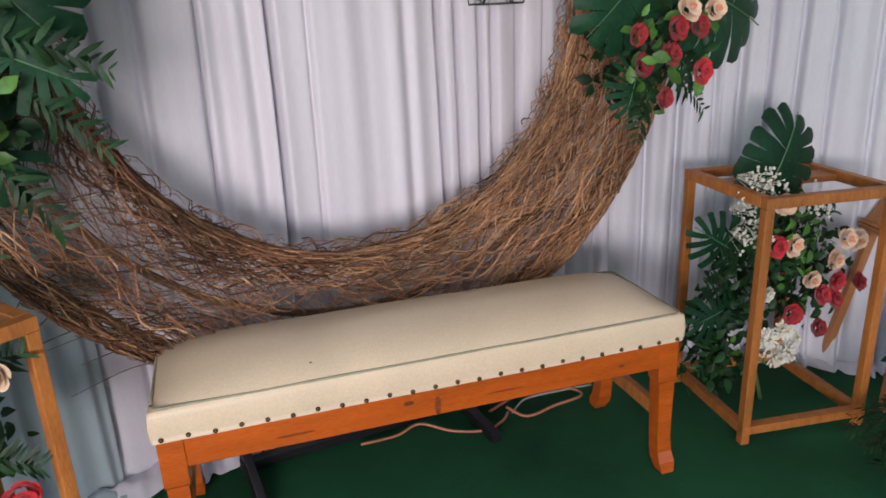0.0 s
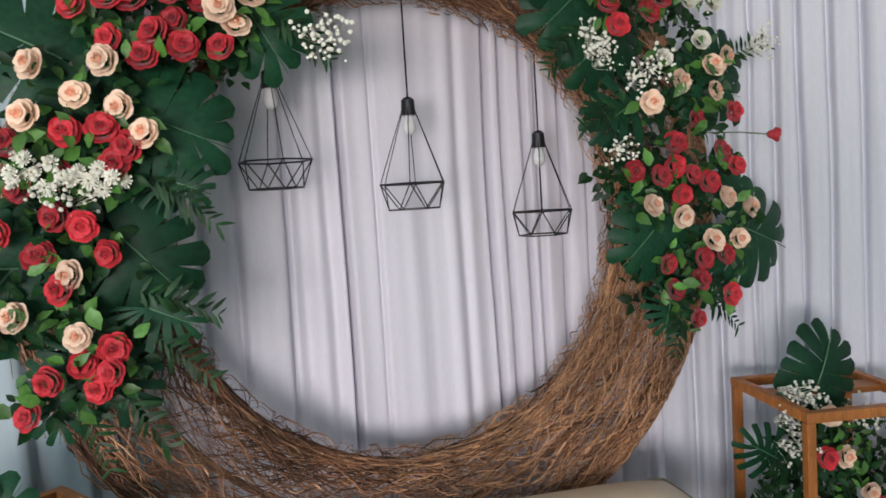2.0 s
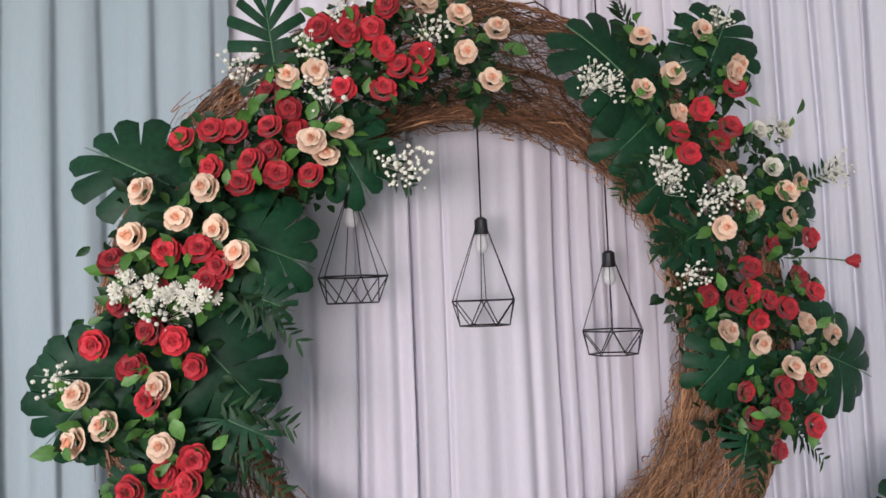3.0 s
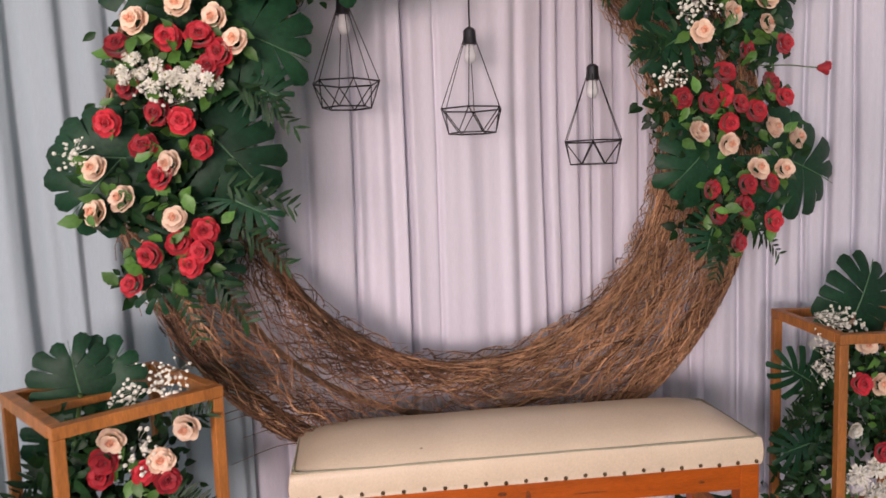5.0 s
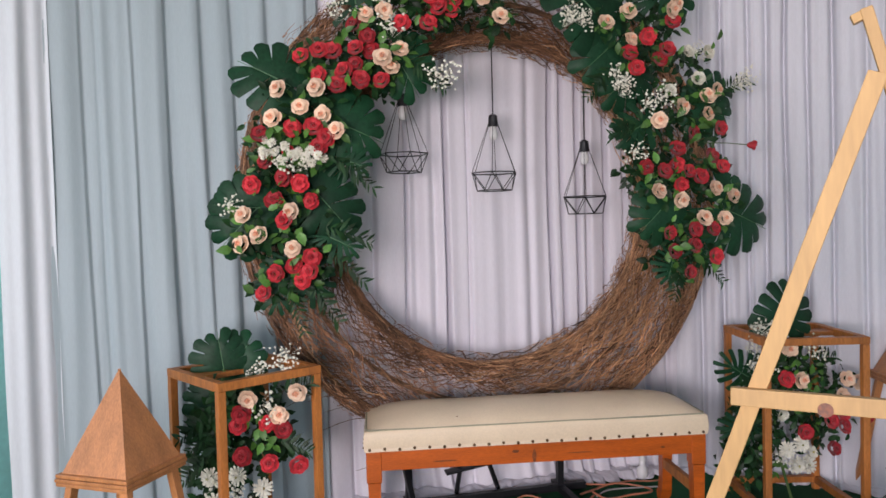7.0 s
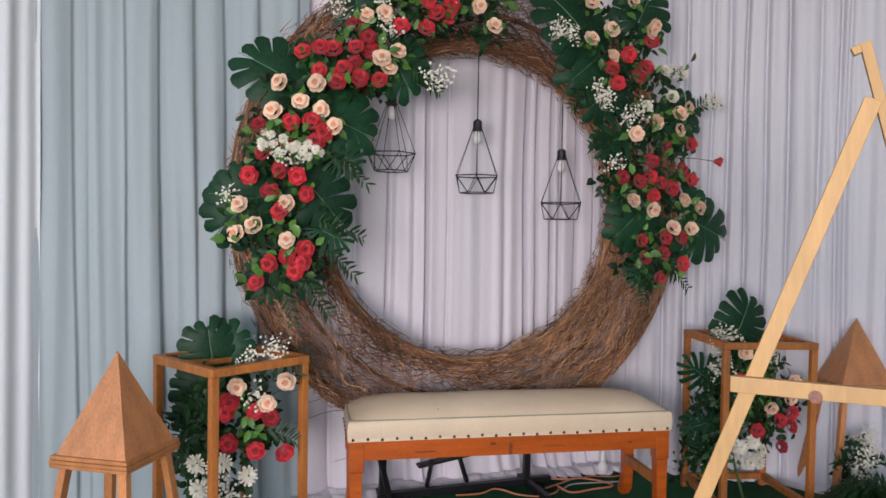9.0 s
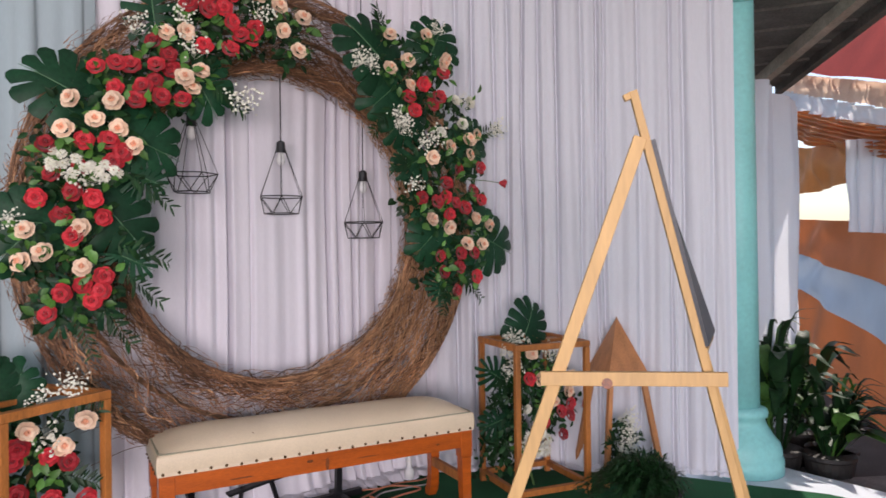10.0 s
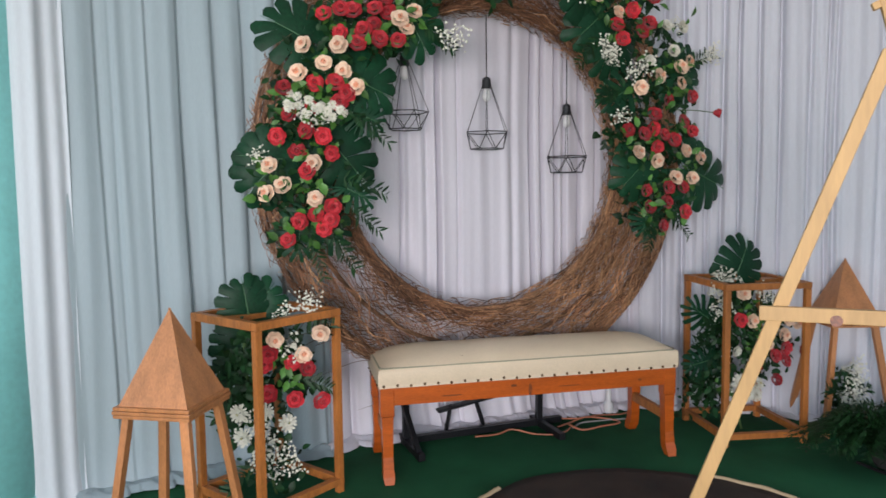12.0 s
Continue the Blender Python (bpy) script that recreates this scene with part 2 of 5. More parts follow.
# ---- structure ----
bm = bmesh.new()
N = 90
rows = []
for j in range(N + 1):
    y = -3.2 + 6.4 * j / N
    edge = min(2.25, 1.98 - 0.55 * (y - 1.6)) + 0.012 * noise.noise((y * 3, 0, 0))
    row = []
    for i in range(N + 1):
        x = -3.4 + (edge + 3.4) * i / N
        h = 0.0022 * noise.noise((x * 1.6, y * 1.6, 0)) + 0.001 * noise.noise((x * 6, y * 6, 3))
        row.append(bm.verts.new((x, y, h - 0.004)))
    rows.append(row)
for j in range(N):
    for i in range(N):
        bm.faces.new((rows[j][i], rows[j][i + 1], rows[j + 1][i + 1], rows[j + 1][i]))
tagged(part("floor", bm, M_CARPET, smooth=True), "dark green carpet, slightly rumpled, on the veranda floor", "carpet", kind="structure")

bm = box(bmesh.new(), (6.1, 6.6, 0.16), (-0.52, 0.0, -0.102), bevel=0.006)
tagged(part("floor_slab", bm, M_TILE), "pale grey tiled veranda slab under the carpet", "floor", kind="structure")
bm = bmesh.new()
bmesh.ops.create_grid(bm, x_segments=2, y_segments=2, size=200, matrix=Matrix.Translation((0, 0, -0.2)))
tagged(part("ground", bm, M_GROUND_SHADED), "dark paving of the alley beside the veranda, its shade put into the colour", "ground", kind="structure")
bm = box(bmesh.new(), (6.3, 6.6, 0.1), (-0.42, 0.0, 3.25))
tagged(part("ceiling", bm, M_CEIL), "plain pale veranda ceiling", "ceiling", kind="structure")
bm = box(bmesh.new(), (5.4, 0.15, 3.5), (-0.9, 3.2, 1.6))
tagged(part("wall_north", bm, M_TEAL), "turquoise painted house wall behind the curtains", "wall", kind="structure")
bm = bar(bmesh.new(), (2.10, 1.72, 2.50), (3.05, 0.05, 2.50), 0.10, 0.12, 0.006)
tagged(part("beam", bm, M_TEAL), "turquoise painted beam beside the column", "beam", kind="structure")


def column(at, r, foot=1.0):
    ob = thing("column", pose(*at), "round turquoise painted concrete column with a moulded base", "column")
    prof = [(r, 0.335 if foot == 1.0 else 0.07), (r * 0.97, 1.4), (r * 0.93, 2.6), (r * 0.93, 2.95)]
    part("shaft", lathe(bmesh.new(), prof, 40), M_TEAL, ob, smooth=True)
    base = [(r * k, h) for k, h in ((2.2, 0.0), (2.2, 0.055), (2.1, 0.06), (2.12, 0.085), (2.0, 0.115), (1.65, 0.145), (1.35, 0.18), (1.22, 0.205), (1.38, 0.212), (1.42, 0.228), (1.36, 0.242), (1.0, 0.25))]
    base = [(max(r * 1.02, q * foot), h * 1.36 if foot == 1.0 else h * 0.3) for q, h in base]
    part("base", lathe(bmesh.new(), base, 40), M_TEAL, ob, smooth=True)
    cap = [(r * 0.95, 2.50), (r * 1.2, 2.55), (r * 1.2, 2.60), (r * 1.0, 2.63), (r * 1.3, 2.72), (r * 1.5, 2.78)]
    part("capital", lathe(bmesh.new(), cap, 40), M_TEAL, ob, smooth=True)
    return ob


column((2.325, 1.625, -0.02), 0.095)
column((-1.90, 2.46, -0.02), 0.17, 0.43)


# ---- curtains ----
def curtain(name, pts, top, mat, label, seed, broad, amp, deep=(), flare=0.06, bottom=0.004, train=0.0, panels=()):
    """Hanging cloth along the plan line pts: broad folds, fine pleats, some deep narrow folds, a hem that spreads on the floor."""
    line = smooth_path([(x, y, 0) for x, y in pts], 24)
    run = [0.0]
    for a, b in zip(line, line[1:]):
        run.append(run[-1] + (b - a).length)
    total, step = run[-1], 0.005
    cols, rows = int(total / step) + 1, 46
    verts, faces = [], []
    k = 0
    for i in range(cols):
        s = total * i / (cols - 1)
        while k < len(run) - 2 and run[k + 1] < s:
            k += 1
        f = (s - run[k]) / max(1e-6, run[k + 1] - run[k])
        p = line[k].lerp(line[k + 1], f)
        tv = (line[k + 1] - line[k]).normalized()
        nv = Vector((tv.y, -tv.x, 0))
        for j in range(rows):
            h = (j / (rows - 1)) ** 1.25
            z = bottom + (top - bottom) * h
            low = max(0.0, 1 - h * 1.3)
            ph = 0.9 * noise.noise((s * 1.7, seed, z * 0.25)) + 0.25 * noise.noise((s * 5, seed + 9, z * 0.5))
            w1 = math.sin(2 * math.pi * (s * broad + ph))
            w2 = math.sin(2 * math.pi * (s * broad * 2.7 + 1.4 * ph + seed))
            w3 = noise.noise((s * 26, seed + 4, z * 0.35))
            d = amp * ((0.62 * w1 * abs(w1) ** 0.3 + 0.26 * w2) * (0.35 + 0.9 * abs(noise.noise((s * 2.3, seed + 30, 0.2 * z)))) + 0.22 * w3) * (0.75 + 0.45 * low)
            d += 0.010 * noise.noise((s * 3, z * 1.6, seed + 20))
            for q, depth, wide in deep:
                d -= depth * math.exp(-((s - q - 0.01 * noise.noise((z * 1.1, q * 7, seed))) / wide) ** 2)
            for q, depth, wide, way in panels:
                # a panel that stands proud (1) or lies back (-1) at its first edge, or swells to its last edge (2)
                g = (s - q - 0.012 * noise.noise((z * 0.9, q * 5, seed)) * (way == 2) - 0.03 * low * (way == 2)) / wide
                if 0.0 < g < 1.0:
                    if way == 2:
                        d += depth * (0.35 * math.sin(math.pi * g) + 0.65 * g ** 1.3) * min(1.0, (1 - g) * wide / 0.010) * (0.65 + 0.55 * low)
                    else:
                        d += way * depth * min(1.0, g * wide / 0.012) * (1 - g * g) * (0.7 + 0.3 * low)
            near = max(0.0, 1 - z / 0.14)
            d += flare * near * near * (0.7 + 0.5 * noise.noise((s * 9, seed, 2)))
            zz = z + 0.006 * near * abs(noise.noise((s * 16, seed, 6)))
            c = p + nv * d
            verts.append((c.x, c.y, zz))
    for i in range(cols - 1):
        for j in range(rows - 1):
            a = i * rows + j
            faces.append((a, a + rows, a + rows + 1, a + 1))
    if train:
        # rumpled cloth that lies on the carpet before the hem
        lay = 9
        for i in range(cols):
            s = total * i / (cols - 1)
            x, y, _ = verts[i * rows]
            k = min(len(line) - 2, int((len(line) - 1) * i / cols))
            tv = (line[k + 1] - line[k]).normalized()
            for j in range(lay):
                f = j / (lay - 1)
                out = -0.03 + (train + 0.035 + 0.05 * noise.noise((s * 2.5, seed, 8)) + 0.02 * noise.noise((s * 11, seed, 8))) * f
                z = 0.004 + (0.010 + 0.030 * abs(noise.noise((s * 6.5, f * 2.6, seed))) + 0.02 * abs(noise.noise((s * 21, f * 6, seed)))) * math.sin(math.pi * min(1.0, 0.12 + 0.88 * f)) ** 0.7
                verts.append((x + tv.y * out, y - tv.x * out, z))
        b = cols * rows
        for i in range(cols - 1):
            for j in range(lay - 1):
                q = b + i * lay + j
                faces.append((q, q + 1, q + lay + 1, q + lay))
    ob = from_arrays(name, verts, faces, mat, smooth=True)
    return tagged(ob, label, "curtain", kind="structure")


# left curtain wears the cloth colour with shade mixed in
curtain("curtain_left", [(-1.64, 2.445), (-1.40, 2.51), (-1.0, 2.58), (-0.62, 2.60)], 3.15, M_CLOTH_AQUA_SHADED, "pale aqua cloth curtain hanging in broad soft folds, shade mixed into its colour", 3.0, 5.0, 0.016, flare=0.03, train=0.10,
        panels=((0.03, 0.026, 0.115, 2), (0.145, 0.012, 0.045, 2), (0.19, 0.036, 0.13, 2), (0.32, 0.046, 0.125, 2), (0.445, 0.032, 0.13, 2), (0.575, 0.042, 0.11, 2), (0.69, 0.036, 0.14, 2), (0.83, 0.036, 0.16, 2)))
# strip in the lighter copy, for the edge that catches light from the left
curtain("curtain_lit_edge", [(-1.76, 2.375), (-1.69, 2.395), (-1.59, 2.435)], 3.15, M_CLOTH_EDGE_LIT, "curtain edge beside the column, its side light painted as whiter cloth", 41.0, 7.0, 0.03, flare=0.02)
curtain("curtain_center", [(-0.70, 2.64), (-0.2, 2.66), (0.3, 2.67), (0.8, 2.665), (1.12, 2.60)], 3.15, M_CLOTH, "lavender white satin curtain with a few deep folds behind the ring", 11.0, 4.2, 0.021, train=0.09,
        deep=((0.20, 0.03, 0.012), (0.30, 0.03, 0.012), (0.452, 0.045, 0.008), (0.50, 0.022, 0.03), (0.585, 0.02, 0.02), (0.637, 0.07, 0.007), (0.735, 0.02, 0.006), (1.03, 0.014, 0.02), (1.142, 0.09, 0.0075), (1.20, 0.05, 0.009), (1.272, 0.055, 0.009), (1.322, 0.035, 0.010), (1.41, 0.05, 0.009), (1.50, 0.03, 0.010), (1.60, 0.03, 0.012), (1.70, 0.03, 0.012)),
        panels=((0.452, 0.022, 0.185, -1), (0.637, 0.014, 0.10, 1), (0.735, 0.012, 0.40, 1), (1.272, 0.012, 0.13, 1)))
curtain("curtain_right", [(1.02, 2.585), (1.22, 2.46), (1.6, 2.16), (1.96, 1.80), (2.15, 1.535)], 3.15, M_CLOTH_RIGHT, "bluish white cloth curtain drawn to the column", 23.0, 7.0, 0.022, train=0.025,
        deep=((0.12, 0.04, 0.010), (0.21, 0.05, 0.009), (0.325, 0.05, 0.009), (0.40, 0.035, 0.010), (0.478, 0.075, 0.008), (0.565, 0.045, 0.008), (0.662, 0.06, 0.008), (0.785, 0.03, 0.010), (0.868, 0.05, 0.009), (0.905, 0.035, 0.009), (1.08, 0.03, 0.012), (1.245, 0.045, 0.009), (1.312, 0.03, 0.010), (1.45, 0.03, 0.012)),
        panels=((0.21, 0.018, 0.115, 2), (0.40, 0.020, 0.078, 2), (0.565, 0.022, 0.097, 2), (0.662, 0.030, 0.206, 2), (0.905, 0.022, 0.175, 2), (1.08, 0.026, 0.165, 2), (1.312, 0.024, 0.138, 2)))


# ---- the ring of dry roots ----
RC, RIN, ROUT, RY = (0.08, 1.28), 0.668, 1.012, 2.43


def root_ring():
    ring = thing("root_ring", pose(RC[0], RY, RC[1]), "large round wreath frame woven from dry brown roots and twigs", "wreath")
    rng = np.random.default_rng(5)
    mid, half = (RIN + ROUT) / 2, (ROUT - RIN) / 2
    # hoops that carry the roots
    for rad in (RIN + 0.025, mid, ROUT - 0.03):
        pts = [(rad * math.cos(a), 0.02, rad * math.sin(a)) for a in np.linspace(0, 2 * math.pi, 73)]
        part("hoop", tube(bmesh.new(), pts, 0.011, 6), M_TWIG_CORE, ring, "dark cane hoop")

    def thin(ang, u):
        return noise.noise((4.6 * math.cos(ang), 4.6 * math.sin(ang), u * 4.6)) + 0.10 * math.sin(3.0 * ang + 0.4)

    verts, faces = [], []
    straw_verts, straw_faces = [], []
    count = 14500
    for n in range(count):
        a0 = rng.uniform(0, 2 * math.pi)
        u0 = rng.uniform(-1, 1)
        edge = rng.random()
        if edge < 0.42:
            u0 = math.copysign(1 - abs(rng.normal(0, 0.13)), u0)
        # thin patches where the cloth shows through
        length = rng.uniform(0.07, 0.34)
        hole = max(thin(a0 + k * length / (2 * mid), u0) for k in (-0.9, -0.45, 0, 0.45, 0.9))
        if hole > 0.10 and abs(u0) < 0.80 and rng.random() < min(0.97, 0.35 + hole * 3.0):
            continue
        slant = rng.normal(0, 0.30 if rng.random() < 0.75 else 0.85)
        bend = rng.normal(0, 1.3)
        sgn = 1 if rng.random() < 0.5 else -1
        steps = 6
        w = 0.0009 + 0.0029 * rng.random() ** 1.8
        depth = rng.random() ** 0.7
        front_y = -0.035 - 0.05 * depth
        wig = rng.uniform(0, 6.28)
        p_prev = None
        rings = []
        rad, ang = mid + u0 * half * 0.97, a0
        stray = rng.random() < 0.02
        fray = n % 6 == 0
        if fray:
            length, u0 = rng.uniform(0.03, 0.085), math.copysign(rng.uniform(0.9, 1.0), u0)
            slant = math.copysign(rng.uniform(0.2, 1.1), u0)
            rad = mid + u0 * half
        for k in range(steps):
            f = k / (steps - 1)
            dirn = slant + bend * (f - 0.5) * 0.5 + 0.42 * math.sin(wig + 6 * f)
            ds = length / (steps - 1)
            ang += sgn * ds * math.cos(dirn) / rad
            rad += ds * math.sin(dirn)
            if fray:
                rad = min(max(rad, RIN - 0.032), ROUT + 0.035)
            elif not stray:
                rad = min(max(rad, RIN - 0.012 + 0.02 * depth), ROUT + 0.018 - 0.02 * depth)
            else:
                rad = min(max(rad, RIN - 0.045), ROUT + 0.05)
            u = (rad - mid) / half
            bulge = math.sqrt(max(0.0, 1 - min(1, u * u) * 0.75))
            y = (front_y + (0.03 if stray else 0)) * bulge + 0.012 * math.sin(wig * 3 + 7 * f) - (0.02 * f if stray else 0)
            if n % 3 == 0:
                y = -y * 0.8
            ww = w * (1.0 - 0.55 * f)
            c = Vector((rad * math.cos(ang), y, rad * math.sin(ang)))
            er = Vector((math.cos(ang), 0, math.sin(ang)))
            rings.append((c + er * ww, c - er * ww * 0.5 + Vector((0, -ww, 0)), c - er * ww * 0.5 + Vector((0, ww, 0))))
        # straw is drier at right; few pale strands at left imitate the shade there
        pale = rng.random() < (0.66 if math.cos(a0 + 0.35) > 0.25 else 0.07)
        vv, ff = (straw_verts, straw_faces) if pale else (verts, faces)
        b = len(vv)
        for tri in rings:
            vv.extend(tri)
        for k in range(steps - 1):
            q = b + 3 * k
            for e in range(3):
                f2 = (e + 1) % 3
                ff.append((q + e, q + f2, q + 3 + f2, q + 3 + e))
    from_arrays("straw_weave", straw_verts, straw_faces, M_STRAW, ring, "pale dry straw among the roots, kept mostly to the brighter lit right", "stuff")
    from_arrays("root_weave", verts, faces, M_TWIG, ring, "tangled thin brown roots, deepened by the shade of the left side", "stuff")
    # loose dark twigs that hang from the lower edge
    bm = bmesh.new()
    for n in range(9):
        a = radians(218 + 4 * n)
        r0 = ROUT
        p = Vector((r0 * math.cos(a), 0.0, r0 * math.sin(a)))
        q = p + Vector((rng.uniform(-0.26, -0.08), rng.uniform(-0.05, 0.05), rng.uniform(-0.14, 0.05)))
        m = (p + q) / 2 + Vector((0.02, 0, rng.uniform(-0.06, 0.04)))
        tube(bm, smooth_path([p + (p - q) * 0.4, p, m, q], 5), 0.0022, 4, 0.4)
    part("twig_fringe", bm, M_TWIG_CORE, ring, "thin dark loose twigs", "stuff")
    return ring


root_ring()


def ring_stand():
    ob = thing("ring_stand", pose(0.1, 2.47, 0), "black metal foot frame that carries the ring behind the bench", "metal stand")
    part("foot_bar", bar(bmesh.new(), (-0.42, 0.03, 0.02), (0.40, 0.03, 0.02), 0.03), M_BLACK, ob)
    for x in (-0.40, 0.28):
        part("upright", bar(bmesh.new(), (x, 0.03, 0.03), (x, 0.02, 0.36), 0.028), M_BLACK, ob)
        part("foot", bar(bmesh.new(), (x, -0.20, 0.017), (x, 0.10, 0.017), 0.03), M_BLACK, ob)
    part("brace", bar(bmesh.new(), (-0.40, -0.16, 0.02), (-0.43, 0.03, 0.26), 0.022), M_BLACK, ob)
    return ob


ring_stand()


# ---- bench ----
def bench():
    ob = thing("bench", pose(0.137, 2.204, 0, 0, 0, -8.0), "orange varnished pine bench with cream leatherette cushion and nail heads", "bench")
    L, D = 1.285, 0.352
    # cushion: rounded slab, crowned on top
    nx, ny = 56, 18
    bm = bmesh.new()
    grid = []
    for i in range(nx + 1):
        row = []
        for j in range(ny + 1):
            u, v = 2 * i / nx - 1, 2 * j / ny - 1
            uu = math.copysign(1 - (1 - abs(u)) ** 1.5, u)
            vv = math.copysign(1 - (1 - abs(v)) ** 1.5, v)
            x, y = uu * L / 2, vv * D / 2
            ex, ey = (L / 2 - abs(x)), (D / 2 - abs(y))
            rise = 0.063 * (1 - math.exp(-ex / 0.065)) * (1 - math.exp(-ey / 0.060))
            rise += 0.004 * noise.noise((x * 4, y * 6, 1))
            row.append(bm.verts.new((x, y, 0.452 + rise)))
        grid.append(row)
    for i in range(nx):
        for j in range(ny):
            bm.faces.new((grid[i][j], grid[i + 1][j], grid[i + 1][j + 1], grid[i][j + 1]))
    loop = [grid[i][0] for i in range(nx + 1)] + [grid[nx][j] for j in range(1, ny + 1)] + [grid[i][ny] for i in range(nx - 1, -1, -1)] + [grid[0][j] for j in range(ny - 1, 0, -1)]
    prev = loop
    for z, out in ((0.440, 0.002), (0.418, 0.004), (0.395, 0.003), (0.380, 0.0)):
        cur = []
        for q in loop:
            nrm = Vector((q.co.x / (L / 2), q.co.y / (D / 2), 0))
            o = Vector((math.copysign(abs(nrm.x) ** 14, nrm.x), math.copysign(abs(nrm.y) ** 14, nrm.y), 0))
            cur.append(bm.verts.new((q.co.x + o.x * out, q.co.y + o.y * out, z + 0.002 * noise.noise((q.co.x * 9, q.co.y * 9, z * 30)))))
        for k in range(len(loop)):
            k2 = (k + 1) % len(loop)
            bm.faces.new((prev[k2], prev[k], cur[k], cur[k2]))
        prev = cur
    bm.faces.new(list(prev))
    cushion = part("cushion", bm, M_SEAT, ob, "cream leatherette seat cushion", smooth=True)
    e = 0.006
    px, py = L / 2 - e, D / 2 - e
    corner = []
    for sx, sy in ((-1, -1), (1, -1), (1, 1), (-1, 1)):
        a0 = math.atan2(sy, sx) - math.pi / 4
        for k in range(5):
            a = a0 + k / 4 * math.pi / 2
            corner.append((sx * (px - 0.02) + 0.02 * math.cos(a), sy * (py - 0.02) + 0.02 * math.sin(a), 0.4565))
    path = []
    for a, b in zip(corner, corner[1:] + corner[:1]):
        n = max(1, int((Vector(b) - Vector(a)).length / 0.05))
        for k in range(n):
            p = Vector(a).lerp(Vector(b), k / n)
            path.append(p + Vector((0, 0.0015 * noise.noise((p.x * 8, p.y * 8, 0)), 0.0015 * noise.noise((p.x * 6, 3, 0)))))
    path.append(path[0])
    part("piping", tube(bmesh.new(), path, 0.0035, 6), M_PIPING, cushion, "grey green piped seam", smooth=True)
    bm = bmesh.new()
    bmesh.ops.create_icosphere(bm, subdivisions=1, radius=0.004, matrix=Matrix.Translation((-0.30, -0.135, 0.484)) @ Matrix.Diagonal((1, 0.7, 0.4, 1)))
    part("burn_mark", bm, M_KNOT, cushion, "small dark scorch mark")
    # nail heads along front and ends
    nail = bmesh.new()
    bmesh.ops.create_uvsphere(nail, u_segments=10, v_segments=6, radius=0.0058)
    nail_mesh = bpy.data.meshes.new("nail_head")
    nail.to_mesh(nail_mesh)
    nail.free()
    spots = [(-L / 2 + 0.018 + (L - 0.036) * k / 23, -D / 2 - 0.003, 0.389 + 0.002 * math.sin(k * 2.3)) for k in range(24)]
    spots += [(sx * (L / 2 + 0.003), -D / 2 + 0.03 + 0.055 * k, 0.389) for sx in (-1, 1) for k in range(6)]
    for p in spots:
        q = link("nail_head", nail_mesh, M_NAIL, ob, smooth=True)
        q.location = p
    # frame rails
    rz, rh = 0.343, 0.073
    part("front_rail", box(bmesh.new(), (L - 0.116, 0.022, rh), (0.0, -D / 2 + 0.020, rz), bevel=0.003), M_BENCHWOOD, ob)
    part("back_rail", box(bmesh.new(), (L - 0.12, 0.022, rh), (0, D / 2 - 0.024, rz), bevel=0.003), M_BENCHWOOD, ob)
    for sx in (-1, 1):
        part("end_rail", box(bmesh.new(), (0.022, D - 0.10, rh), (sx * (L / 2 - 0.035), 0, rz), bevel=0.003), M_BENCHWOOD, ob)
    # knots and dark streaks inlaid in the front rail
    for x, w, h in ((-0.10, 0.013, 0.012), (-0.03, 0.008, 0.05), (0.14, 0.05, 0.005), (-0.36, 0.045, 0.006), (0.46, 0.010, 0.009)):
        bm = bmesh.new()
        bmesh.ops.create_circle(bm, cap_ends=True, segments=14, radius=1, matrix=Matrix.Translation((0.01 + x, -D / 2 + 0.0085, rz + 0.012 * math.sin(x * 40))) @ Matrix.Rotation(radians(90), 4, "X") @ Matrix.Diagonal((w, h / 2, 1, 1)))
        part("wood_knot", bm, M_KNOT, ob, "dark knot in the pine rail")
    # legs: square above, a narrower shaft, a foot that kicks forward
    for sx in (-1, 1):
        for sy in (-1, 1):
            bm = bmesh.new()
            box(bm, (0.056, 0.05, 0.118), (0, 0, 0.322), bevel=0.004)
            rows = [(0.262, 0.0, 0.046), (0.18, 0.002, 0.042), (0.10, 0.004, 0.040), (0.055, 0.010, 0.042), (0.028, 0.022, 0.046), (0.0, 0.034, 0.036)]
            rings = []
            for z, kick, w in rows:
                c = sy * kick
                rings.append([bm.verts.new((a * w / 2, c + b * w / 2, z)) for a, b in ((-1, -1), (1, -1), (1, 1), (-1, 1))])
            for a, b in zip(rings, rings[1:]):
                for k in range(4):
                    bm.faces.new((a[(k + 1) % 4], a[k], b[k], b[(k + 1) % 4]))
            bm.faces.new(rings[0])
            bm.faces.new(list(reversed(rings[-1])))
            leg = part("leg", bm, M_BENCHWOOD, ob)
            leg.location = (sx * (L / 2 - 0.032), sy * (D / 2 - 0.03), 0)
    for sx in (-1, 1):
        part("stretcher", bar(bmesh.new(), (sx * (L / 2 - 0.04), -D / 2 + 0.04, 0.17), (sx * (L / 2 - 0.04), D / 2 - 0.04, 0.17), 0.022, 0.04), M_STANDWOOD, ob, "dark brown stretcher")
    return ob


bench()


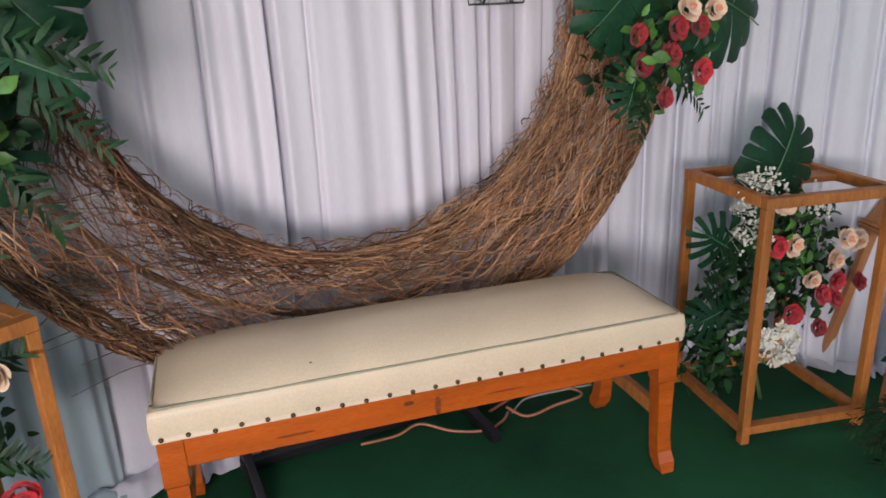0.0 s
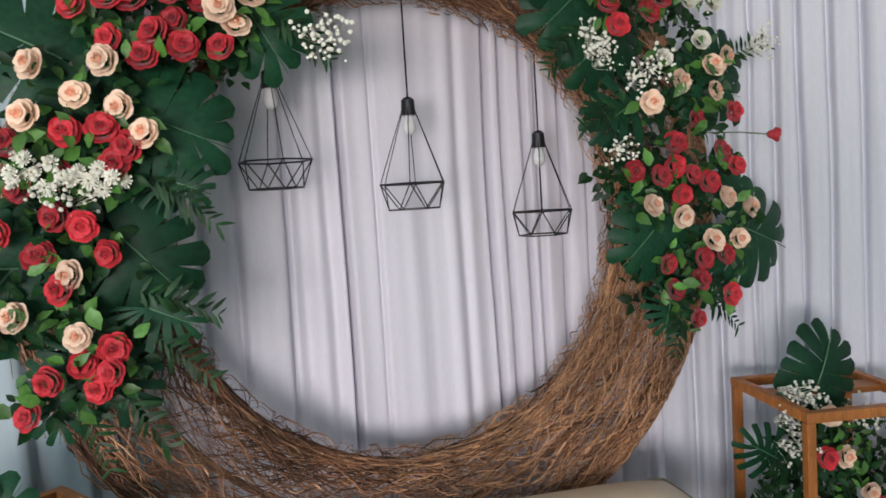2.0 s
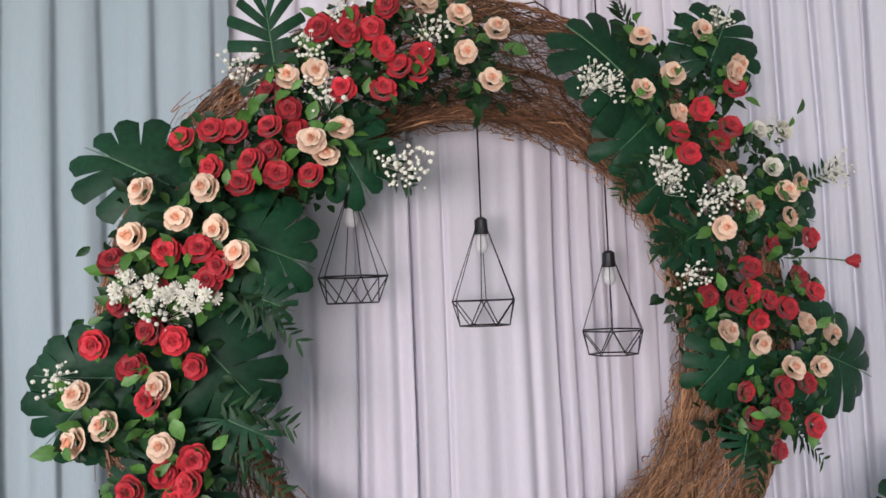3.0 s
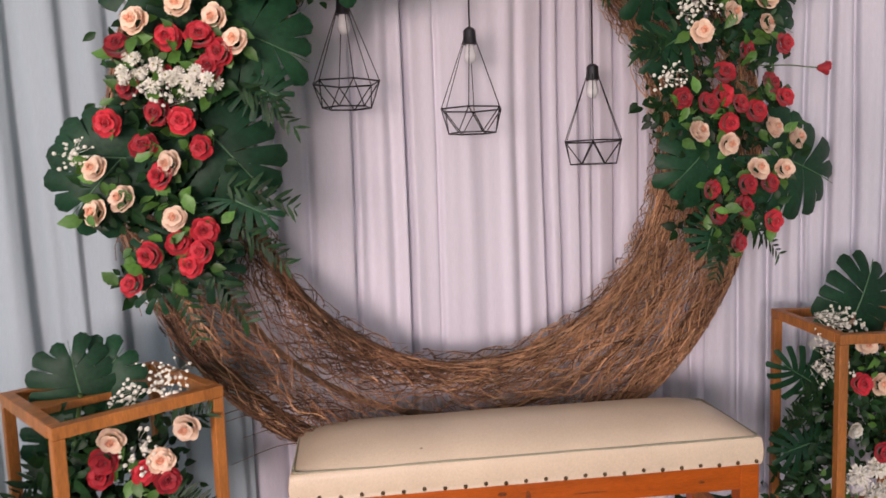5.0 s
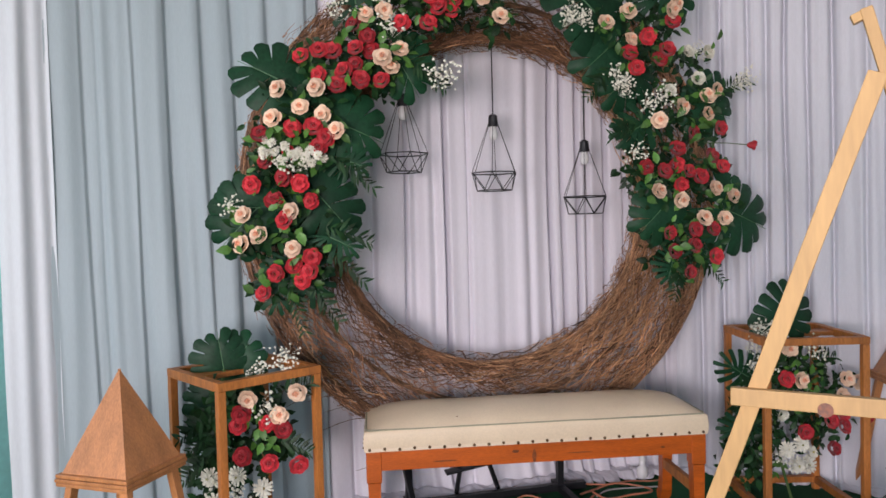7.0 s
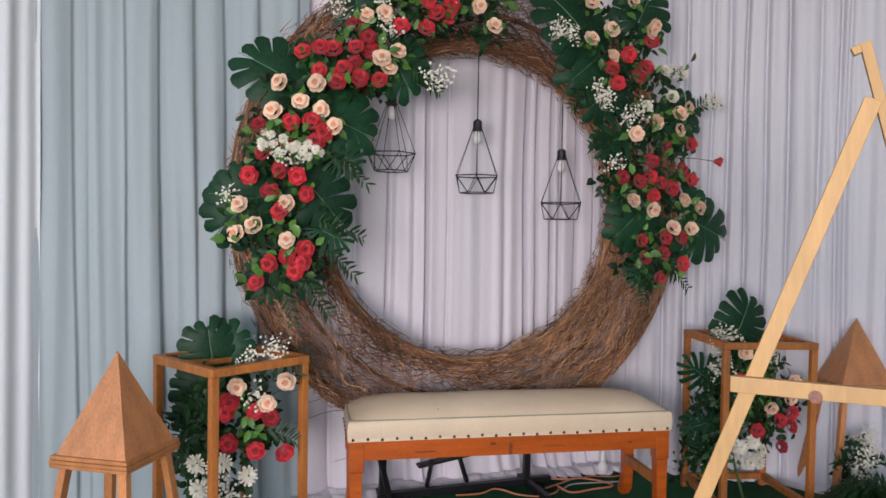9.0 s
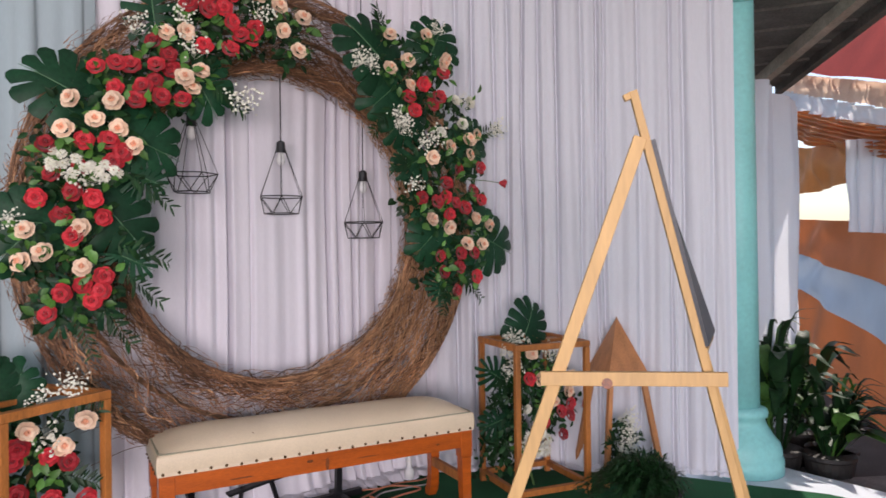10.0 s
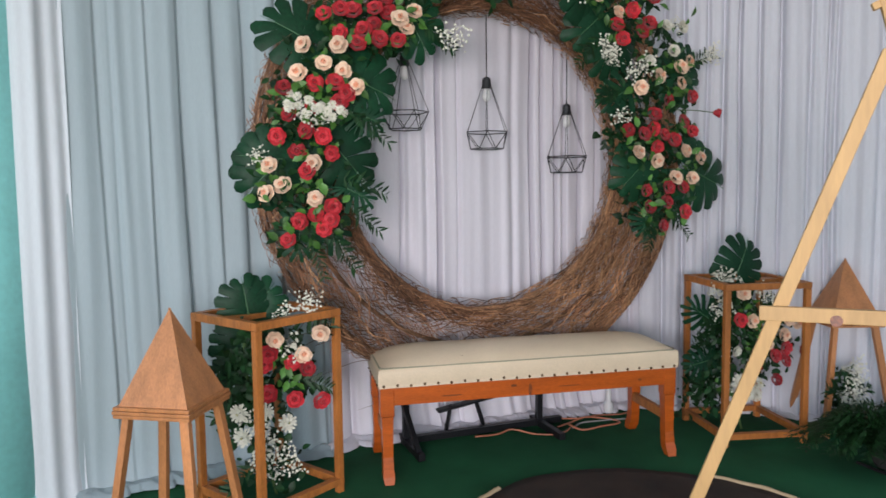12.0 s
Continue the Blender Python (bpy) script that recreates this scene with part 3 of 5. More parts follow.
# ---- open box stands ----
def box_stand(at, yaw, side, height):
    ob = thing("box_stand", pose(*at, 0, 0, yaw), "open box plant stand of brown stained wooden battens", "plant stand", "box stands beside the bench")
    h, w = side / 2, 0.026
    for sx in (-1, 1):
        for sy in (-1, 1):
            part("post", bar(bmesh.new(), (sx * (h - w / 2), sy * (h - w / 2), 0.0), (sx * (h - w / 2), sy * (h - w / 2), height - 0.03), w, bevel=0.0025), M_STANDWOOD, ob)
    for z in (0.045, height - 0.015):
        for s in (-1, 1):
            part("batten", bar(bmesh.new(), (-h, s * (h - w / 2), z), (h, s * (h - w / 2), z), w if z < 0.1 else 0.028, 0.03, roll=90), M_STANDWOOD, ob)
            part("batten", bar(bmesh.new(), (s * (h - w / 2), -h + w + 0.002, z), (s * (h - w / 2), h - w - 0.002, z), w if z < 0.1 else 0.028, 0.03, roll=0), M_STANDWOOD, ob)
    part("cross_slat", bar(bmesh.new(), (-h + w, 0.04, height - 0.018), (h - w, 0.04, height - 0.018), 0.075, 0.018, roll=0), M_STANDWOOD, ob)
    return ob


box_stand((-0.935, 2.175, 0.0), 31, 0.385, 0.712)
box_stand((1.225, 2.065, 0.0), -14, 0.40, 0.728)


# ---- pyramid stands ----
def pyramid_stand(at, yaw, apex, base_z, side, spread):
    ob = thing("pyramid_stand", pose(*at, 0, 0, yaw), "copper brown plywood pyramid on four splayed wooden legs", "pyramid stand", "pyramid stands")
    h = side / 2 - 0.012
    for k in range(4):
        a, b = radians(45 + 90 * k), radians(135 + 90 * k)
        r = h * math.sqrt(2)
        p0, p1 = Vector((r * math.cos(a), r * math.sin(a), base_z + 0.035)), Vector((r * math.cos(b), r * math.sin(b), base_z + 0.035))
        top = Vector((0, 0, apex))
        n = (p1 - p0).cross(top - p0).normalized()
        if n.dot((p0 + p1) / 2 - Vector((0, 0, base_z))) < 0:
            n = -n
        bm = bmesh.new()
        out = [bm.verts.new(q) for q in (p0, p1, top)]
        inn = [bm.verts.new(q - n * 0.006) for q in (p0, p1, top)]
        bm.faces.new(out)
        bm.faces.new(list(reversed(inn)))
        for i in range(3):
            j = (i + 1) % 3
            bm.faces.new((out[j], out[i], inn[i], inn[j]))
        bmesh.ops.recalc_face_normals(bm, faces=bm.faces[:])
        part("face", bm, M_PLYWOOD, ob)
    for i in range(3):
        s = side + (0.004 if i == 1 else 0.0)
        part("base_layer", box(bmesh.new(), (s, s, 0.0105), (0, 0, base_z + 0.006 + 0.0118 * i), bevel=0.002), M_PLYWOOD, ob)
    for sx in (-1, 1):
        for sy in (-1, 1):
            part("leg", bar(bmesh.new(), (sx * (side / 2 - 0.03), sy * (side / 2 - 0.03), base_z), (sx * spread, sy * spread, 0.0), 0.028, 0.022, roll=45), M_PLYWOOD, ob)
    return ob


pyramid_stand((-1.262, 1.80, 0.0), 59, 0.80, 0.487, 0.245, 0.15)
pyramid_stand((1.70, 1.935, 0.0), -20, 0.81, 0.50, 0.245, 0.16)


# ---- easel with a board ----
def easel():
    ob = thing("easel", pose(0, 0, 0), "raw pine easel with a cross bar, standing on the rug", "easel")
    top = Vector((0.150, 0.610, 1.50))
    rear = Vector((-0.084, 0.967, 0.014))
    fr = Vector((0.580, 0.400, 0.014))
    far = Vector((0.775, 0.50, 0.004))
    high, low = Vector((0.018, -0.014, 0)), Vector((-0.036, 0.029, 0))
    top, rear, fr, far = top + high, rear + low, fr + low, far + low
    near = Vector((-0.68, -0.73, 0))
    part("rear_leg", plank(bmesh.new(), top.lerp(fr, 0.055) * 0.72 + top.lerp(rear, 0.045) * 0.28 + near * 0.004, rear, 0.031, 0.02, near), M_PINE, ob)
    part("front_leg", plank(bmesh.new(), top + (top - fr) * 0.02, fr, 0.019, 0.018, near), M_PINE, ob)
    part("front_leg", plank(bmesh.new(), top.lerp(fr, 0.08) + Vector((0.012, 0.012, 0)), far, 0.013, 0.014, near), M_PINE, ob)
    a = top.lerp(rear, 0.434) + Vector((-0.014, 0.012, 0.0))
    b = Vector((0.351, 0.492, a.z))
    part("cross_bar", plank(bmesh.new(), a + near * 0.02, b + near * 0.02, 0.033, 0.018, near), M_PINE, ob)
    part("peg", bar(bmesh.new(), top + Vector((-0.022, 0.018, 0.012)), top + Vector((0.0, 0.0, 0.024)), 0.016, 0.016), M_PINE, ob)
    bm = bmesh.new()
    bmesh.ops.create_circle(bm, cap_ends=True, segments=14, radius=0.013, matrix=Matrix.Translation(a.lerp(b, 0.36) + near * 0.0295 + Vector((0, 0, -0.010))) @ Matrix.Rotation(radians(-43), 4, "Z") @ Matrix.Rotation(radians(90), 4, "X"))
    part("wood_knot", bm, M_KNOT, ob, "dark knot in the cross bar")
    brd = thing("board", pose(0, 0, 0), "thin slate grey board leaning on the easel", "board")
    p0, p1 = Vector((0.198, 0.583, 1.415)), Vector((0.323, 0.531, 0.925))
    depth, foot = Vector((0.800, 0.600, 0)) * 0.34, Vector((0.865, 0.50, 0)) * 0.34
    out = (p1 - p0).cross(depth).normalized() * 0.014
    bm = bmesh.new()
    vs = [bm.verts.new(q) for q in (p0, p1, p1 + foot, p0 + depth, p0 + out, p1 + out, p1 + foot + out, p0 + depth + out)]
    for f in ((0, 1, 2, 3), (7, 6, 5, 4), (0, 4, 5, 1), (1, 5, 6, 2), (2, 6, 7, 3), (3, 7, 4, 0)):
        bm.faces.new([vs[i] for i in f])
    bmesh.ops.recalc_face_normals(bm, faces=bm.faces[:])
    part("panel", bm, M_SLATE, brd)
    part("ledge", bar(bmesh.new(), p1 + foot * 0.04 + Vector((0, 0, -0.009)), p1 + foot * 0.96 + Vector((0, 0, -0.009)), 0.02, 0.014), M_PINE, ob)


easel()


# ---- round rug with bunched burlap ----
def round_rug():
    ob = thing("round_rug", pose(0.14, 1.23, 0.0), "round dark brown shaggy rug with a frayed beige edge", "rug")
    bm = bmesh.new()
    R = 0.70
    rings = []
    for i in range(0, 15):
        r = R * i / 14
        rings.append([bm.verts.new((r * (1 + 0.012 * math.sin(5 * a)) * math.cos(a), r * (1 + 0.012 * math.sin(5 * a)) * math.sin(a), 0.012 + 0.006 * noise.noise((r * 9 * math.cos(a), r * 9 * math.sin(a), 0)))) for a in np.linspace(0, 2 * math.pi, 96, endpoint=False)])
    rings.append([bm.verts.new((q.co.x * 1.004, q.co.y * 1.004, 0.0)) for q in rings[-1]])
    for a, b in zip(rings[1:], rings[2:]):
        for k in range(96):
            bm.faces.new((a[k], b[k], b[(k + 1) % 96], a[(k + 1) % 96]))
    bm.faces.new(rings[1])
    bmesh.ops.delete(bm, geom=rings[0], context="VERTS")
    part("rug_top", bm, M_RUG, ob, smooth=True)
    for a0, a1 in ((112, 168), (6, 40)):
        pts = []
        for a in np.linspace(radians(a0), radians(a1), 30):
            r = R * (1 + 0.012 * math.sin(5 * a)) + 0.006
            pts.append((r * math.cos(a), r * math.sin(a), 0.012 + 0.006 * noise.noise((a * 9, 0, 0))))
        part("edging", tube(bmesh.new(), pts, 0.009, 6), M_BURLAP, ob, "frayed beige edging")
    cl = thing("burlap_cloth", pose(0.16, 1.12, 0.0), "bunched beige burlap cloth on the rug", "cloth")
    bm = bmesh.new()
    n = 60
    g = []
    for i in range(n + 1):
        row = []
        for j in range(n + 1):
            x, y = (2 * i / n - 1), (2 * j / n - 1)
            rr = min(1.0, math.hypot(x, y) * 1.02)
            fold = abs(noise.noise((x * 3.2 + 0.3, y * 3.2, 5)))
            z = 0.016 + (1 - rr ** 4) * (0.05 + 0.09 * fold)
            row.append(bm.verts.new((x * 0.42, y * 0.40, z)))
        g.append(row)
    for i in range(n):
        for j in range(n):
            c = (g[i][j].co + g[i + 1][j + 1].co) / 2
            if math.hypot(c.x / 0.42, c.y / 0.40) < 0.98:
                bm.faces.new((g[i][j], g[i + 1][j], g[i + 1][j + 1], g[i][j + 1]))
    bmesh.ops.delete(bm, geom=[v for v in bm.verts if not v.link_faces], context="VERTS")
    part("cloth", bm, M_BURLAP, cl, smooth=True)


round_rug()


# ---- wire cage pendant lamps ----
def pendant(x, y, top, hang, turn):
    ob = thing("pendant_lamp", pose(x, y, top, 0, 0, turn), "black wire diamond cage pendant lamp with a white bulb", "pendant lamp", "pendant lamps in the ring")
    r0, r1, r2 = 0.018, 0.103, 0.074
    z1, z2 = -0.248, -0.322
    n = 6
    up = [Vector((r0 * math.cos(2 * math.pi * k / n), r0 * math.sin(2 * math.pi * k / n), -0.03)) for k in range(n)]
    mid = [Vector((r1 * math.cos(2 * math.pi * k / n), r1 * math.sin(2 * math.pi * k / n), z1)) for k in range(n)]
    low = [Vector((r2 * math.cos(2 * math.pi * (k + 0.5) / n), r2 * math.sin(2 * math.pi * (k + 0.5) / n), z2)) for k in range(n)]
    cage = part("cage", tube(bmesh.new(), mid + [mid[0]], 0.0026, 5), M_BLACK, ob)
    for k in range(n):
        part("wire", tube(bmesh.new(), [up[k], mid[k]], 0.0015, 5), M_BLACK, cage)
        part("wire", tube(bmesh.new(), [mid[k], low[k]], 0.0019, 5), M_BLACK, cage)
        part("wire", tube(bmesh.new(), [mid[(k + 1) % n], low[k]], 0.0019, 5), M_BLACK, cage)
        part("wire", tube(bmesh.new(), [low[k], low[(k + 1) % n]], 0.0026, 5), M_BLACK, cage)
    part("socket", lathe(bmesh.new(), [(0.010, 0.0), (0.019, -0.008), (0.021, -0.05), (0.019, -0.052)], 20), M_SOCKET, ob, smooth=False)
    prof = [(0.013, -0.052), (0.014, -0.062), (0.018, -0.078), (0.019, -0.088), (0.016, -0.100), (0.008, -0.107), (0.002, -0.109)]
    part("bulb", lathe(bmesh.new(), prof, 20), M_BULB, ob, smooth=True)
    part("cord", tube(bmesh.new(), [(0, 0, 0), (0, 0, hang)], 0.0028, 5), M_BLACK, ob)
    return ob


for x, z, turn in ((-0.288, 1.737, 35), (0.100, 1.657, 8), (0.515, 1.550, 3)):
    pendant(x, 2.47, z, 3.2 - z, turn)


# ---- flowers ----
def petal_mesh(name, layers, seed, steps=4, wide=1.55):
    """A bloom that faces +z: whorls of cupped petals with rolled rims. layers: count, foot radius, rim radius, rim height, roll."""
    rng = random.Random(seed)
    verts, faces = [], []
    for li, (count, r0, r1, zt, roll) in enumerate(layers):
        off = rng.uniform(0, 6.28)
        for c in range(count):
            a0 = off + 2 * math.pi * c / count + rng.uniform(-0.15, 0.15)
            half = wide * math.pi / count
            k1, k2 = rng.uniform(0.92, 1.08), rng.uniform(-0.003, 0.003)
            b = len(verts)
            for i in range(steps + 1):
                u = 2 * i / steps - 1
                for j in range(steps):
                    v = j / (steps - 1)
                    r = r0 + (r1 * k1 - r0) * v ** 0.8 - 0.004 * u * u * v
                    rise = v ** 1.3 if li > len(layers) - 3 else 0.80 + 0.20 * v ** 1.2
                    z = zt * rise * (1 - 0.10 * u * u * v) + k2 * v
                    if j == steps - 1:
                        r += roll
                        z -= roll * 0.8
                    a = a0 + u * half * (0.5 + 0.5 * math.sin(math.pi * (0.12 + 0.76 * v)))
                    verts.append((r * math.cos(a), r * math.sin(a), z))
            for i in range(steps):
                for j in range(steps - 1):
                    q = b + i * steps + j
                    faces.append((q, q + steps, q + steps + 1, q + 1))
    mesh = bpy.data.meshes.new(name)
    mesh.from_pydata(verts, [], faces)
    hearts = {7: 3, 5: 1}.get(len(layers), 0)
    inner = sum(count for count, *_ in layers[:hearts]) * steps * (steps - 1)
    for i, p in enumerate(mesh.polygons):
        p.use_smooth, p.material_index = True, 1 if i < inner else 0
    return mesh


ROSE = [(3, 0.007, 0.0015, 0.031, 0.0), (3, 0.006, 0.006, 0.032, 0.0), (4, 0.006, 0.010, 0.0325, 0.0005), (4, 0.007, 0.0145, 0.032, 0.001), (5, 0.008, 0.019, 0.030, 0.002), (5, 0.009, 0.0235, 0.026, 0.004), (6, 0.010, 0.0265, 0.019, 0.005)]
BUD = [(3, 0.002, 0.006, 0.036, 0.0), (4, 0.004, 0.012, 0.036, 0.001), (5, 0.006, 0.018, 0.031, 0.004)]
DAISY = [(6, 0.003, 0.005, 0.024, 0.0), (9, 0.004, 0.012, 0.024, 0.0), (12, 0.004, 0.019, 0.021, 0.001), (14, 0.005, 0.026, 0.015, 0.001), (15, 0.005, 0.032, 0.007, 0.002)]
RED_ROSE = [petal_mesh("red_rose", ROSE, k) for k in range(3)]
PEACH_ROSE = [petal_mesh("peach_rose", ROSE, 10 + k) for k in range(3)]
WHITE_ROSE = [petal_mesh("white_rose", ROSE, 20 + k) for k in range(2)]
WHITE_BLOOM = [petal_mesh("white_chrysanthemum", DAISY, 30 + k, 3, 0.9) for k in range(2)]
ROSE_BUD = petal_mesh("rose_bud", BUD, 40)
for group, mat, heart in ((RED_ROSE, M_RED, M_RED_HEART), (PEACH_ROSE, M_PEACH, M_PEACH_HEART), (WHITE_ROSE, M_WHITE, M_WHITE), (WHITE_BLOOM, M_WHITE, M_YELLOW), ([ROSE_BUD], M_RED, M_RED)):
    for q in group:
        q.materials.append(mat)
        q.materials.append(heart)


def facing(at, way, spin=0.0, size=1.0):
    """A pose at a place whose z looks along way."""
    q = Vector(way).to_track_quat("Z", "Y").to_matrix().to_4x4()
    return Matrix.Translation(at) @ q @ Matrix.Rotation(spin, 4, "Z") @ Matrix.Scale(size, 4)


def leaf_blade(length, width, lobes, slit, gap, seed, droop=0.12):
    """A lobed leaf with its stalk at the origin and its tip along +y: sectors on both sides of the midrib, cut by slits."""
    rng = random.Random(seed)
    verts, faces, mids = [], [], []
    nrad = 6
    for side in (-1, 1):
        edges = [k / lobes for k in range(lobes + 1)]
        for k in range(lobes):
            a, b = edges[k], edges[k + 1]
            reach = rng.uniform(0.93, 1.05)
            base = len(verts)
            for i in range(4):
                f = a + (b - a) * i / 3
                fc = (a + b) / 2
                for j in range(nrad + 1):
                    s = j / nrad
                    ff = f
                    if s > slit:
                        pinch = gap * ((s - slit) / (1 - slit)) ** 0.6
                        ff = fc + (f - fc) * (1 - pinch)
                    th = radians(4 + 156 * ff)
                    rim = (1.0 - 0.36 * ff + 0.10 * math.sin(math.pi * ff)) * reach
                    tipc = 1 - 0.10 * ((ff - fc) / max(1e-6, b - a) * 2) ** 2
                    m = length * 0.62 * max(0.0, 1 - ff / 0.62)
                    ox, oy = rim * width * math.sin(th) * tipc, length * rim * math.cos(th) * tipc * 0.98
                    if ff < 0.62:
                        oy = max(oy, m * 0.6)
                    x, y = ox * s, m + (oy - m) * s
                    z = -droop * length * (s * s * 0.5 + max(0, y / length) ** 2) + 0.018 * math.sin(8 * ff + k) * s * length + 0.10 * length * s * (1 - s)
                    verts.append((side * x, y, z))
            for i in range(3):
                for j in range(nrad):
                    q = base + i * (nrad + 1) + j
                    f4 = (q, q + nrad + 1, q + nrad + 2, q + 1)
                    faces.append(f4 if side > 0 else tuple(reversed(f4)))
                    mids.append(0)
    # midrib
    base = len(verts)
    for k in range(6):
        y = length * 0.92 * k / 5
        z = -droop * length * (y / length) ** 2 + 0.004
        w = 0.0021 * (1 - 0.7 * k / 5) * length / 0.16
        verts += [(-w, y, z - 0.003), (0, y, z), (w, y, z - 0.003)]
    for k in range(5):
        q = base + 3 * k
        faces += [(q, q + 1, q + 4, q + 3), (q + 1, q + 2, q + 5, q + 4)]
        mids += [1, 1]
    mesh = bpy.data.meshes.new("leaf")
    mesh.from_pydata(verts, [], faces)
    mesh.materials.append(M_MONSTERA)
    mesh.materials.append(M_VEIN)
    for p, q in zip(mesh.polygons, mids):
        p.use_smooth, p.material_index = True, q
    return mesh


MONSTERA = [leaf_blade(0.17, 0.135, 7, 0.50, 0.15, k, 0.2) for k in range(3)]
FERNY = [leaf_blade(0.17, 0.10, 8, 0.16, 0.52, 10 + k) for k in range(2)]


def place_leaf(parent, meshes, base, tip, y0, rng, lean=0.25, full=0.20, name="monstera_leaf", label="glossy dark green split leaf"):
    """A leaf blade on the ring's plane, from stalk to tip, face to the front."""
    b, t = Vector((base[0], y0, base[1])), Vector((tip[0], y0 - 0.02, tip[1]))
    v = t - b
    yv = v.normalized()
    zv = Vector((rng.uniform(-lean, lean), -1, rng.uniform(-lean, lean) + 0.1))
    zv = (zv - yv * zv.dot(yv)).normalized()
    xv = yv.cross(zv)
    m = Matrix((xv, yv, zv)).transposed().to_4x4()
    s = v.length / 0.17
    ob = link(name, rng.choice(meshes), M_MONSTERA, parent, label)
    ob.matrix_basis = parent.matrix_basis.inverted() @ Matrix.Translation(b) @ m @ Matrix.Diagonal((max(s, full / 0.21), s, s, 1))
    return ob


def small_leaves(name, parent, spots, mat, rng, size=(0.025, 0.05), label="", ahead=0.0):
    """Small pointed leaves round the given places, joined: each a folded blade of eight faces."""
    verts, faces = [], []
    for p in spots:
        c = Vector(p)
        d = Vector((rng.uniform(-1, 1), rng.uniform(-1.0, 0.25), rng.uniform(-1, 1))).normalized()
        n = Vector((rng.uniform(-0.7, 0.7), -1, rng.uniform(-0.3, 0.9)))
        n = (n - d * n.dot(d)).normalized()
        s = d.cross(n)
        ln = rng.uniform(*size)
        w = ln * rng.uniform(0.26, 0.36)
        b = len(verts)
        for f, wf in ((0, 0.15), (0.3, 0.9), (0.62, 0.85), (1, 0.04)):
            q = c + d * ln * f - n * ln * 0.25 * f * f
            verts += [q - s * w * wf + n * w * 0.3 * wf, q, q + s * w * wf + n * w * 0.3 * wf]
        for k in range(3):
            q = b + 3 * k
            faces += [(q, q + 1, q + 4, q + 3), (q + 1, q + 2, q + 5, q + 4)]
    inv = parent.matrix_basis.inverted()
    return from_arrays(name, [inv @ v for v in verts], faces, mat, parent, label, "stuff", smooth=True)


def frond(name, parent, base, tip, y0, rng, pairs=11, reach=0.055):
    """A pinnate frond: a stalk with narrow leaflets on both sides."""
    b, t = Vector((base[0], y0, base[1])), Vector((tip[0], y0 - 0.03, tip[1]))
    v = t - b
    yv = v.normalized()
    n = Vector((rng.uniform(-0.2, 0.2), -1, 0.15))
    n = (n - yv * n.dot(yv)).normalized()
    s = yv.cross(n)
    verts, faces = [], []
    for k in range(pairs):
        f = (k + 0.6) / pairs
        p = b + v * f - Vector((0, 0, 0.03)) * f * f
        ln = reach * (1 - 0.55 * abs(f - 0.35)) * rng.uniform(0.6, 1.25)
        for sd in (-1, 1):
            d = (s * sd * rng.uniform(0.55, 1.0) + yv * rng.uniform(0.4, 0.9) + n * rng.uniform(-0.35, 0.25)).normalized()
            w = d.cross(n).normalized() * ln * 0.105
            q = len(verts)
            for g, wf in ((0, 0.3), (0.35, 1.0), (0.7, 0.8), (1, 0.05)):
                c = p + d * ln * g - n * ln * 0.2 * g * g
                verts += [c - w * wf, c + w * wf]
            for e in range(3):
                faces.append((q + 2 * e, q + 2 * e + 1, q + 2 * e + 3, q + 2 * e + 2))
    inv = parent.matrix_basis.inverted()
    return from_arrays(name, [inv @ q for q in verts], faces, M_LEAF, parent, "feathery dark green frond", smooth=True)


def spray_mesh(seed, count=34, spread=0.042):
    """A spray of tiny white blossoms on hair-thin stalks."""
    rng = random.Random(seed)
    bm = bmesh.new()
    for n in range(count):
        p = Vector((rng.gauss(0, spread * 0.55), rng.gauss(0, spread * 0.55), rng.uniform(0.0, 0.04)))
        r = rng.uniform(0.003, 0.0066)
        before = len(bm.verts)
        bmesh.ops.create_icosphere(bm, subdivisions=1, radius=r, matrix=Matrix.Translation(p) @ Matrix.Diagonal((1, 1, rng.uniform(0.5, 0.8), 1)))
        if n % 2 == 0:
            tube(bm, [(p.x * 0.2, p.y * 0.2, -0.05), tuple(p)], 0.0006, 3)
    mesh = bpy.data.meshes.new("baby_breath")
    bm.to_mesh(mesh)
    bm.free()
    mesh.materials.append(M_WHITE)
    return mesh


SPRAY = [spray_mesh(k) for k in range(4)]


